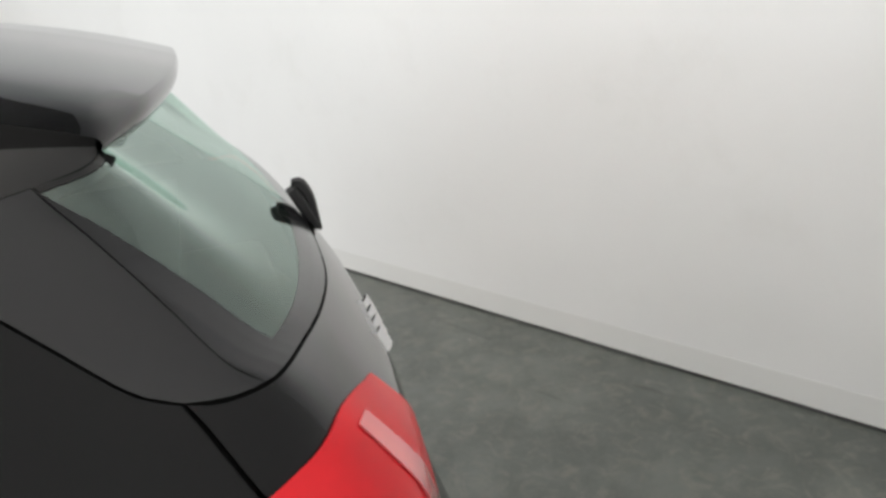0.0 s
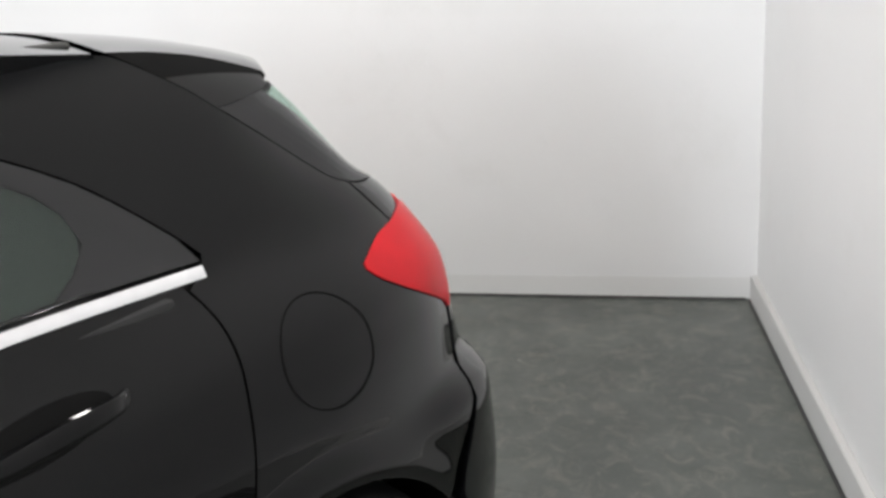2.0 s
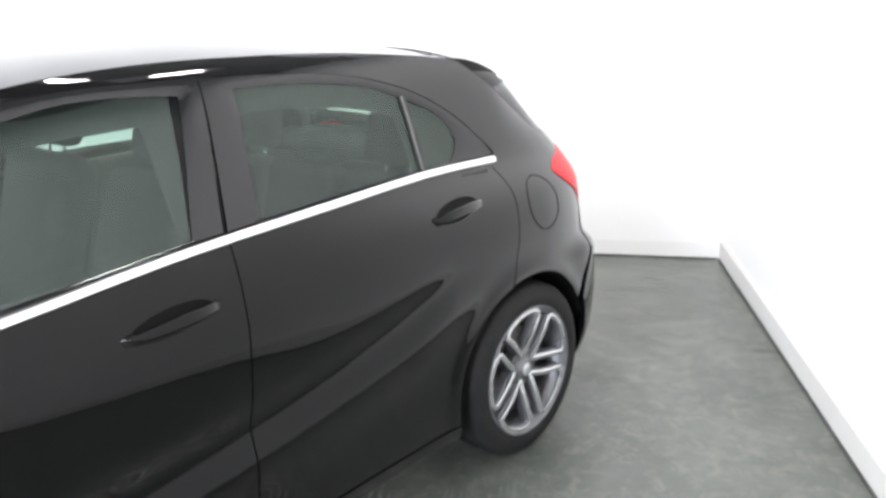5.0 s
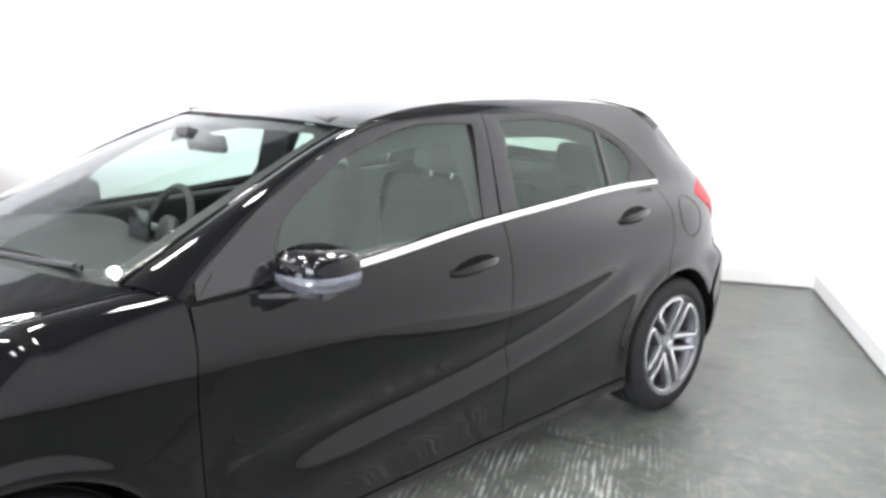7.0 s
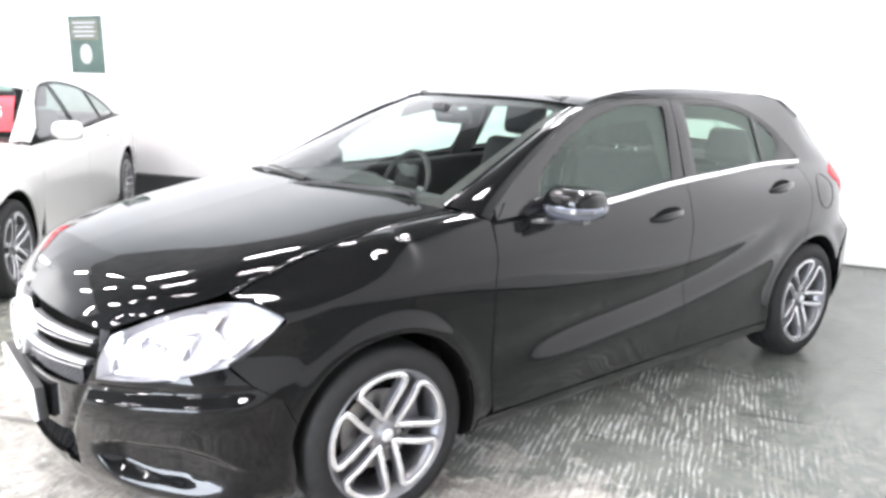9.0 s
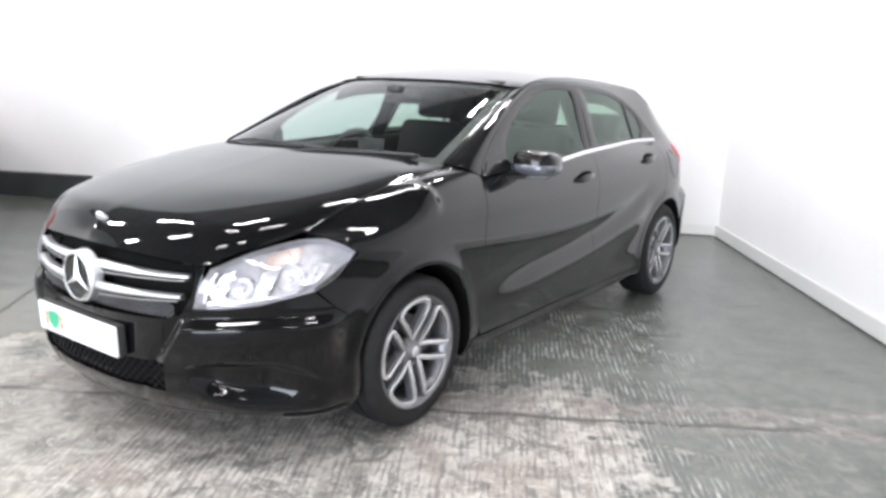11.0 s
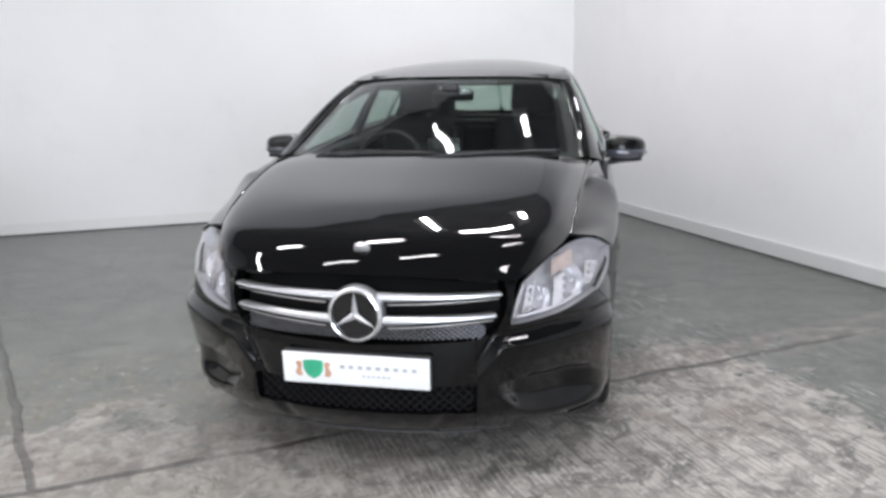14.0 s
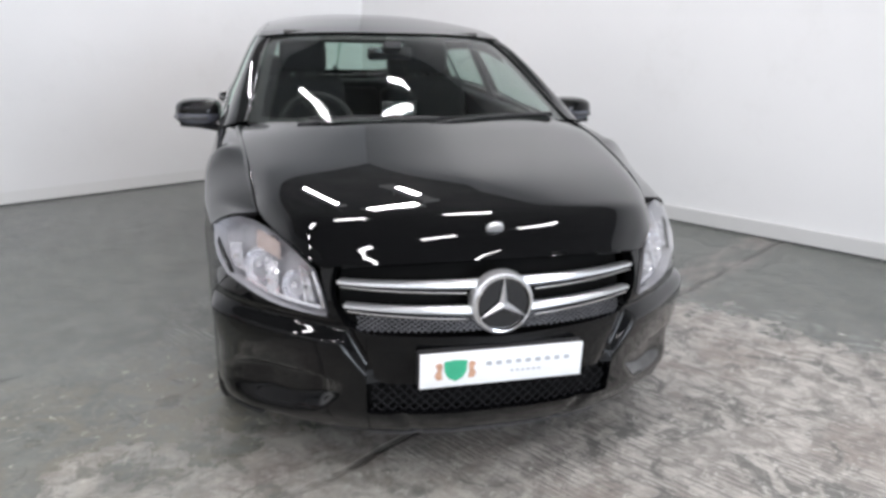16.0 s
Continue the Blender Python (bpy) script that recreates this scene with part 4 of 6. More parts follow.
def build_windows(car):
    ft = FRAME_TOP
    for side in (1, -1):
        ya = np.linspace(-0.86, 0.285, 20)
        cut = int(np.argmin(np.abs(ft[:, 0] - 0.375) + 9 * (ft[:, 1] < 1.3)))
        o_bot, o_rear = list(zip(ya, belt(ya) + 0.012)), [(0.285, float(belt(0.285)) + 0.012), tuple(ft[cut])]
        o_top = [tuple(q) for q in ft[cut:]] + [(-0.86, float(belt(-0.86)) + 0.012)]
        i_bot = [(-0.60, 1.012), (-0.2, 1.030), (0.205, 1.062)]
        i_rear = [(0.205, 1.062), (0.303, 1.365)]
        i_top = smooth_line([(0.303, 1.365), (0.15, 1.374), (0.006, 1.368), (-0.198, 1.322), (-0.356, 1.258), (-0.53, 1.160), (-0.600, 1.085), (-0.60, 1.012)])
        fr = ring_sheet([CAR.line(s) for s in (o_bot, o_rear, o_top)], [CAR.line(s) for s in (i_bot, i_rear, i_top)], 22)
        panel("front_window_frame", [fr], GLOSS_BLACK, car, side=side, lip=0.01, gap=0.0015)
        gl = CAR.patch(CAR.line(i_bot), CAR.line(i_top[::-1][6:-2]), CAR.line([(-0.60, 1.012), tuple(i_top[::-1][6])]), CAR.line([(0.205, 1.062), tuple(i_top[::-1][-3])]), 20, 14, -0.007)
        w = panel("front_side_window", [gl], GLASS_SIDE, car, "tinted front side window", side=side, lip=0)
        w.visible_shadow = False
        # rear door: frame, drop glass, divider, fixed corner glass
        yb = np.linspace(0.295, 1.35, 20)
        o_bot, o_front = list(zip(yb, belt(yb) + 0.012)), [tuple(ft[cut]), (0.295, float(belt(0.295)) + 0.012)]
        o_top = [(1.35, float(belt(1.35)) + 0.012)] + [tuple(q) for q in ft[3:cut + 1]]
        i_bot = [(0.394, 1.072), (0.7, 1.083), (1.135, 1.090)]
        i_top = smooth_line([(1.135, 1.090), (1.180, 1.125), (1.195, 1.165), (1.145, 1.232), (0.99, 1.303), (0.865, 1.338), (0.676, 1.362), (0.455, 1.368)])
        i_front = [(0.455, 1.368), (0.394, 1.072)]
        fr = ring_sheet([CAR.line(s) for s in (o_bot, o_top, o_front)], [CAR.line(s) for s in (i_bot, i_top, i_front)], 22)
        panel("rear_window_frame", [fr], GLOSS_BLACK, car, side=side, lip=0.01, gap=0.0015)
        top = i_top[::-1]
        k = int(np.argmin(np.abs(top[:, 0] - 1.035)))
        gl = CAR.patch(CAR.line([(0.394, 1.072), (1.003, 1.089)]), CAR.line(top[:k + 1]), CAR.line([(0.394, 1.072), (0.455, 1.368)]), CAR.line([(1.003, 1.089), tuple(top[k])]), 16, 12, -0.007)
        w = panel("rear_side_window", [gl], GLASS_REAR, car, "dark tinted rear side window", side=side, lip=0)
        w.visible_shadow = False
        gq = CAR.patch(CAR.line([(1.003, 1.089), (1.135, 1.090)]), CAR.line(list(top[k:-8])), CAR.line([(1.003, 1.089), tuple(top[k])]), CAR.line([(1.135, 1.090), tuple(top[-9])]), 10, 12, -0.007)
        w = panel("corner_window", [gq], GLASS_REAR, car, "dark tinted fixed corner window", side=side, lip=0)
        w.visible_shadow = False
        pts = [CAR.at(CAR.sy(a), b, -0.003) * [side, 1, 1] for a, b in spread([(1.003, 1.086), tuple(top[k] + np.array([0, 0.01]))], 8)]
        part("window_divider", sweep(pts, 0.022, 0.012, up=(side, 0, 0.5), sides=6), PLASTIC, car)
        # thin pale strip added for the reflection along the divider's edge
        pts = [q + np.array([side * 0.006, -0.008, 0]) for q in pts]
        part("divider_trim", sweep(pts, 0.004, 0.006, up=(side, 0, 0.5), sides=6), DIVIDER_GLINT, car, "pale grey line for the reflection along the window divider")


ROOF_Z = pchip([(-0.32, 1.405), (-0.1, 1.445), (0.2, 1.482), (0.6, 1.498), (1.0, 1.468), (1.33, 1.432), (1.55, 1.395), (1.74, 1.348)])
RAIL = [(1.33, 1.390), (1.1, 1.414), (0.8, 1.435), (0.4, 1.443), (0.1, 1.432), (-0.12, 1.405), (-0.22, 1.378)]
WS_SIDE = smooth_line([(0.712, -1.005, 1.046), (0.672, -0.75, 1.158), (0.622, -0.45, 1.288), (0.568, -0.205, 1.380)])


def build_roof(car):
    rail = spread(smooth_line(RAIL)[::-1], 50)
    edge = CAR.at(np.array([CAR.sy(y) for y in rail[:, 0]]), rail[:, 1])
    rows = []
    for p in edge:
        s = np.linspace(0, 1, 18)
        zc = float(ROOF_Z(p[1]))
        bow = -0.10 * (1 - s ** 2) * (1 - step(p[1], -0.2, 0.25))
        rows.append(np.stack([p[0] * s, p[1] + bow, ROOF_Z(p[1] + bow) + (p[2] - zc) * s ** 2.6], -1))
    top = np.array(rows)
    panel("roof", both(top), PAINT, car, "glossy black roof", gap=0.001, lip=0.006)
    for side in (1, -1):
        lowl = [tuple(q) for q in FRAME_TOP if -0.30 < q[0] < 0.90 and q[1] > 1.30][::-1]
        g = CAR.patch(CAR.line(lowl), np.stack([[CAR.sy(y) for y in rail[:, 0]], rail[:, 1]], 1)[:-6], CAR.line([lowl[0], (-0.22, 1.375)]), CAR.line([lowl[-1], tuple(rail[-7])]), 40, 5)
        panel("roof_rail", [g], PAINT, car, side=side, gap=0.0005)
        # windscreen pillar
        n = 26
        inner = spread(WS_SIDE, n)
        outer_yz = spread(np.array([q for q in FRAME_TOP if q[0] < -0.02])[::-1], n)
        outer_yz[0] = (-0.885, 1.00)
        outer = CAR.at(np.array([CAR.sy(y) for y in outer_yz[:, 0]]), outer_yz[:, 1])
        t = np.linspace(0, 1, 8)[None, :, None]
        mid = (inner + outer) / 2 + np.array([0.030, -0.030, 0.022])
        pil = (1 - t) ** 2 * outer[:, None] + 2 * t * (1 - t) * mid[:, None] + t ** 2 * inner[:, None]
        panel("windscreen_pillar", [pil], PAINT, car, side=side, gap=0.0008)
        part("pillar_bead", sweep([(q + np.array([0.006, 0, 0.004])) * [side, 1, 1] for q in pil[:, -1]], 0.014, 0.008, up=(side * 0.5, -0.3, 0.8), sides=10), PAINT, car)
    # windscreen with its black border
    n = 24
    base = smooth_line([(0, -1.262, 1.052), (0.3, -1.225, 1.052), (0.55, -1.135, 1.050), (0.712, -1.005, 1.046)])
    head = smooth_line([(0, -0.315, 1.398), (0.25, -0.30, 1.396), (0.45, -0.255, 1.390), (0.568, -0.205, 1.380)])
    mid = smooth_line([(0, -1.262, 1.052), (0, -0.95, 1.180), (0, -0.63, 1.295), (0, -0.315, 1.398)])
    g = coons(base, head, mid, WS_SIDE, 26, 30)
    panel("windscreen", both(g), GLASS, car, "large clear windscreen", lip=0, gap=0).visible_shadow = False
    under = np.array([0, 0.001, -0.006])
    band = [s * np.array([k, 1, 1]) + under for s in (g[:-2, -3:], g[-3:], g[:-2, :3]) for k in (1, -1)]
    panel("windscreen_band", band, SATIN_BLACK, car, "black printed border of the windscreen", lip=0, gap=0)
    # scuttle under the wipers
    sc = coons(HOOD_REAR + [0, 0.0, -0.02], base + [0, 0.03, -0.012], [(0, -1.235, 1.048), (0, -1.232, 1.040)], [(0.742, -1.0, 1.010), (0.712, -0.975, 1.034)], 24, 4)
    panel("scuttle", both(sc), PLASTIC, car, "black plastic scuttle", lip=0, gap=0)


def build_tail(car):
    for side in (1, -1):
        low = arc(RA, 0.32, AR, 108, 30, 30)
        left = CAR.line([low[0], *[tuple(q) for q in GAP_C[1:-6]], (1.345, 1.069)])
        top = np.array([(CAR.sy(1.345), 1.069), tuple(SEAM[0])])
        right = np.vstack([[CAR.line([low[-1]])[0]], BUMPER_REAR[1:], [SEAM[0]]])
        q1 = CAR.patch(CAR.line(low), top, left, right, 36, 34)
        frame_line = CAR.line([(1.345, 1.069)] + [tuple(q) for q in FRAME_TOP[2:50]])
        rail = smooth_line(RAIL)
        k = int(np.argmin(np.abs(rail[:, 0] - 0.86)))
        upper = CAR.line([tuple(FRAME_TOP[49]), *[tuple(q) for q in rail[:k][::-1]]])
        q2 = CAR.patch(top, upper, frame_line, np.vstack([SEAM[:-1], upper[-1:]]), 36, 26)
        panel("rear_quarter", [q1, q2], PAINT, car, "rear quarter with a round filler flap" if side > 0 else "", side=side)
        liner = np.array([[CAR.at(CAR.sy(RA + 0.375 * math.cos(a)), 0.32 + 0.375 * math.sin(a)) * [k, 1, 1] for k in (0.985, 0.62)] for a in np.linspace(radians(-20), radians(200), 30)])
        panel("arch_liner", [liner], DARK, car, side=side, lip=0, centre=(0, RA, 3))
        # filler flap outline: a fine dark groove
        ring = [CAR.at(CAR.sy(1.470 + 0.089 * math.cos(a)), 0.908 + 0.088 * math.sin(a), 0.0012) * [side, 1, 1] for a in np.linspace(0, 2 * math.pi, 40, endpoint=False)]
        if side > 0:
            part("filler_flap", sweep(ring, 0.0028, 0.002, up=(1, 0, 0), closed=True, sides=4), DARK, car, "round fuel filler flap outline")
        # rear lamp
        top_l = smooth_line(seam_uz([(0.784, 1.606, 1.000), (0.752, 1.676, 1.026), (0.731, 1.734, 1.034), (0.703, 1.778, 1.042), (0.635, 1.826, 1.050), (0.530, 1.874, 1.018)]))
        bot_l = smooth_line(seam_uz([(0.788, 1.604, 0.990), (0.803, 1.626, 0.966), (0.819, 1.700, 0.918), (0.783, 1.812, 0.850), (0.772, 1.832, 0.830), (0.60, 1.925, 0.815), (0.46, 1.955, 0.812)]))
        g = CAR.patch(bot_l, top_l, [bot_l[0], top_l[0]], [bot_l[-1], (CAR.find(0.48, 1.935, 0.93), 0.93), top_l[-1]], 40, 14)
        vv = np.linspace(0, 1, 14)[None, :]
        uu = np.linspace(0, 1, 40)[:, None]
        g = g + (np.array([0.6, 0.8, 0.0]) * (0.010 * np.sin(np.pi * vv) ** 0.6 * np.sin(np.pi * np.clip(uu, 0.0, 0.97)) ** 0.6)[..., None]) + np.array([0.003, 0.003, 0])
        lamp = panel("rear_lamp", [g], RED, car, "bright red rear lamp", side=side, lip=0.012, gap=0.001)
        st = g[27:31, 3:13] + np.array([0.0015, 0.003, 0])
        panel("reversing_strip", [st], RED_PALE, lamp, "pale strip in the lamp", side=side, lip=0.002, gap=0)
    # tailgate: lower skin, glass, spoiler
    c = CAR.u[-1]
    lo = 0.64
    bot = np.array([(CAR.rx(0.60), lo), (c, lo)])
    top_edge = smooth_line(np.vstack([SEAM_LOW[-1:], seam_uz([(0.678, 1.742, 1.103), (0.628, 1.788, 1.100), (0.530, 1.825, 1.090), (0.288, 1.882, 1.062)]), [(c, 1.052)]]))
    lefts = np.vstack([[(CAR.rx(0.60), lo)], seam_uz([(0.66, 1.93, 0.80), (0.715, 1.83, 0.93)]), SEAM_LOW])
    g = CAR.patch(bot, top_edge, lefts, [(c, lo), (c, 1.052)], 36, 28)
    gate = panel("tailgate", both(g), PAINT, car, "glossy black tailgate", gap=0.0035)
    corner_u = CAR.find(0.524, 1.640, 1.302)
    head = np.array([tuple(SEAM_J), (corner_u, 1.302), (CAR.rx(0.35), 1.312), (c, 1.316)])
    middle = np.linspace(1.052, 1.316, 24)
    head3 = smooth_line([tuple(CAR.at(*q)) for q in (head[0], (head[0] + head[1]) / 2, head[1], head[2], head[3])])
    gl = coons(CAR.at(top_edge[:, 0], top_edge[:, 1]), head3, CAR.at(SEAM_UP[:37, 0], SEAM_UP[:37, 1]), CAR.at(np.full(24, c), middle), 36, 20)
    blade = np.array([0.60, 0.65, 0.45])

    def fold(v):
        """Where the upright side blade of the window folds into the glass."""
        return 0.10 + 0.07 * v

    def inner(u, v):
        """A place on the rear window; u from its side seam to the middle, v from foot to head."""
        i, j = np.clip(u * 35, 0, 34.999), np.clip(v * 19, 0, 18.999)
        a, b = i.astype(int), j.astype(int)
        fi, fj = (i - a)[..., None], (j - b)[..., None]
        flat = (gl[a, b] * (1 - fi) + gl[a + 1, b] * fi) * (1 - fj) + (gl[a, b + 1] * (1 - fi) + gl[a + 1, b + 1] * fi) * fj
        f = fold(v)
        lift = 0.006 * step(v, 0.05, 0.55) * (1 - 0.8 * step(v, 0.75, 1.0)) * np.where(u < f, u / f, np.clip(1 - (u - f) / 0.45, 0, 1) ** 1.5)
        return flat + blade * lift[..., None]

    uu, vv = np.meshgrid(np.linspace(0, 1, 30), np.linspace(0, 1, 18), indexing="ij")
    v_low, v_top = 0.11 + 0.03 * uu, 0.97 - 0.02 * step(uu, 0.0, 0.5)
    v_pane = v_low + (v_top - v_low) * vv
    u_edge = fold(v_pane) + 0.10 * (1 - v_pane)
    pane = inner(u_edge + (1 - u_edge) * uu, v_pane)
    side_blade = inner(fold(vv) * uu, vv)
    side_band = inner(fold(vv) + 0.10 * (1 - vv) * uu, vv)
    foot = inner(u_edge[:, :1] + (1 - u_edge[:, :1]) * uu, v_low * vv)
    head_band = inner(u_edge[:, -1:] + (1 - u_edge[:, -1:]) * uu, v_top + (1 - v_top) * vv)
    panel("rear_window_border", [s * np.array([k, 1, 1]) for s in (side_band, foot) for k in (1, -1)], GLOSS_BLACK, gate, "dark border of the rear window", lip=0.003, gap=0.0005)
    for side in (1, -1):
        panel("side_blade", [side_blade], GLOSS_BLACK, gate, "gloss black blade beside the rear window", side=side, lip=0.003, gap=0.001)
    panel("spoiler_underlay", both(head_band), SATIN_BLACK, gate, "black strip under the spoiler", lip=0.003, gap=0.001)
    panel("rear_window", both(pane), GLASS_TAIL, gate, "green tinted rear window", lip=0, gap=0).visible_shadow = False
    # spoiler over the glass
    n = 28
    lead = spread(smooth_line([tuple(CAR.at(*SEAM_UP[-1])), (0.45, 1.335, 1.415), (0.25, 1.332, 1.431), (0, 1.330, 1.437)])[::-1], n)
    cu = tuple(CAR.at(corner_u, 1.302))
    trail = spread(smooth_line([(0, 1.735, 1.348), (0.22, 1.728, 1.346), (0.40, 1.700, 1.341), (0.485, 1.668, 1.333), (cu[0] - 0.002, cu[1] + 0.002, 1.318)]), n)
    under = spread(smooth_line([(0, 1.722, 1.312), (0.22, 1.715, 1.312), (0.40, 1.690, 1.308), (cu[0] - 0.034, cu[1] + 0.015, 1.305), cu]), n)
    back = spread(CAR.at(head[::-1, 0], head[::-1, 1]), n)
    t = np.linspace(0, 1, 12)[None, :, None]
    mid = (lead + trail) / 2 + np.array([0, 0, 0.026])
    surf = (1 - t) ** 2 * lead[:, None] + 2 * t * (1 - t) * mid[:, None] + t ** 2 * trail[:, None]
    t = np.linspace(0, 1, 5)[None, :, None]
    nose = (1 - t) ** 2 * trail[:, None] + 2 * t * (1 - t) * ((trail + under) / 2 + np.array([0, 0.012, 0]))[:, None] + t ** 2 * under[:, None]
    t = np.linspace(0, 1, 4)[None, :, None]
    low = (1 - t) * under[:, None] + t * back[:, None]
    panel("roof_spoiler", both(surf) + both(nose) + both(low), PAINT, gate, "roof spoiler over the rear window", lip=0.0, gap=0, sharp=50)
    for side in (1, -1):
        seam3 = CAR.at(SEAM_UP[36:, 0], SEAM_UP[36:, 1])
        edge3 = surf[-1].copy()
        edge3[0] = seam3[-1]
        sidewall = coons(CAR.at(*spread(head[:2], 12).T), edge3, seam3, [tuple(under[-1]), tuple(trail[-1])], 12, 9)
        # one smooth cheek; its upper part is coloured dark for the spoiler's shade
        panel("spoiler_cheek", [sidewall[:, :5]], SATIN_BLACK, gate, side=side, lip=0, gap=0)
        panel("spoiler_recess", [sidewall[:, 4:]], DARK, gate, "upper cheek, shade under the spoiler's lip put into its colour", side=side, lip=0, gap=0)
        # dark strips added behind the seams to stop light showing through
        for line in (SEAM[:-6], spread(head[:2], 12)):
            pts = [CAR.at(u, z, -0.016) * [side, 1, 1] for u, z in spread(line, 24)]
            part("seam_seal", sweep(pts, 0.045, 0.010, up=(side * 0.8, 0.3, 0.5), sides=6), DARK, gate)
    # rear wiper
    w = empty("rear_wiper")
    w.parent = gate
    low, high = CAR.at(c, 1.040, 0.008), CAR.at(c, 1.105, 0.030)
    part("wiper_cap", sweep([low + (high - low) * k for k in (-0.15, 0.2, 0.6, 1.0)], 0.042, 0.022, up=(0, 0.7, 0.7), taper=[0.55, 0.85, 1.0, 0.9]), PLASTIC, w)
    bow = smooth_line([low + (high - low) * k + np.array([-0.01 * k, o * 0.7, o * 0.75]) for k, o in ((-0.25, 0.002), (0.15, 0.012), (0.5, 0.020), (0.85, 0.018), (1.05, 0.006))], 6)
    part("wiper_arm", sweep(bow, 0.034, 0.022, up=(0, 0.6, 0.8), taper=list(np.interp(np.linspace(0, 1, len(bow)), (0, 0.3, 0.75, 1), (0.35, 0.7, 1.0, 0.6)))), PLASTIC, w)
    # chrome lettering on the tailgate, as plain bars
    for k in range(4):
        u = CAR.rx(0.330 - 0.040 * k)
        pts = [CAR.at(u, z, 0.004) for z in (0.935, 0.950, 0.966)]
        part("badge_bar", sweep(pts, 0.026, 0.006, up=(0.5, 0.8, 0.2), sides=6), CHROME, gate, "chrome badge figure")
    # rear bumper
    rb_left = np.vstack([CAR.line([(1.70, 0.225), (1.733, 0.36), (1.715, 0.50)]), BUMPER_REAR[1:2], BUMPER_REAR[2:]])
    topb = np.array([tuple(BUMPER_REAR[2]), (CAR.rx(0.66), 0.79), (CAR.rx(0.60), 0.64), (c, 0.64)])
    g = CAR.patch([(CAR.sy(1.70), 0.225), (CAR.rx(0.5), 0.225), (c, 0.225)], topb, rb_left, [(c, 0.225), (c, 0.64)], 50, 22, 0.004)
    panel("rear_bumper", both(g), PAINT, car, "black rear bumper", lip=0.03)
    # rear number plate hollow
    part("rear_plate", block((0.52, 0.012, 0.111), (0, 2.030, 0.50), (8, 0, 0), 0.003), simple("yellow_plate", (0.72, 0.55, 0.05), 0.35, vary=0.03), car, "plain yellow rear plate")


build_front(car)
build_doors(car)
build_windows(car)
build_roof(car)
build_tail(car)


def front_at(x, z, out=0.0):
    p = CAR.at(CAR.fx(abs(x)), z, out)
    return np.array([math.copysign(p[0], x) if x else 0.0, p[1], p[2]])


LA, LB, LC, LD = (0.518, -2.158, 0.608), (0.552, -2.108, 0.744), (0.846, -1.698, 0.797), (0.808, -1.868, 0.668)
LAMP_BOTTOM = smooth_line([LA, (0.60, -2.098, 0.612), (0.70, -2.010, 0.628), LD])
LAMP_TOP = smooth_line([LB, (0.625, -1.985, 0.797), (0.705, -1.845, 0.832), (0.785, -1.755, 0.832), LC])
LAMP_IN = smooth_line([LA, (0.531, -2.145, 0.675), LB])
LAMP_OUT = smooth_line([LD, (0.840, -1.785, 0.720), LC])


def lamp_sheet(push=0.0, bulge=0.012, nu=30, nv=16):
    g = coons(LAMP_BOTTOM, LAMP_TOP, LAMP_IN, LAMP_OUT, nu, nv)
    a = np.sin(np.pi * np.linspace(0, 1, nu))[:, None] ** 0.7 * np.sin(np.pi * np.linspace(0, 1, nv))[None, :] ** 0.7
    d = np.array([0.50, -0.80, 0.30]) / np.linalg.norm([0.50, -0.80, 0.30])
    return g + d * (bulge * a)[..., None] - d * push


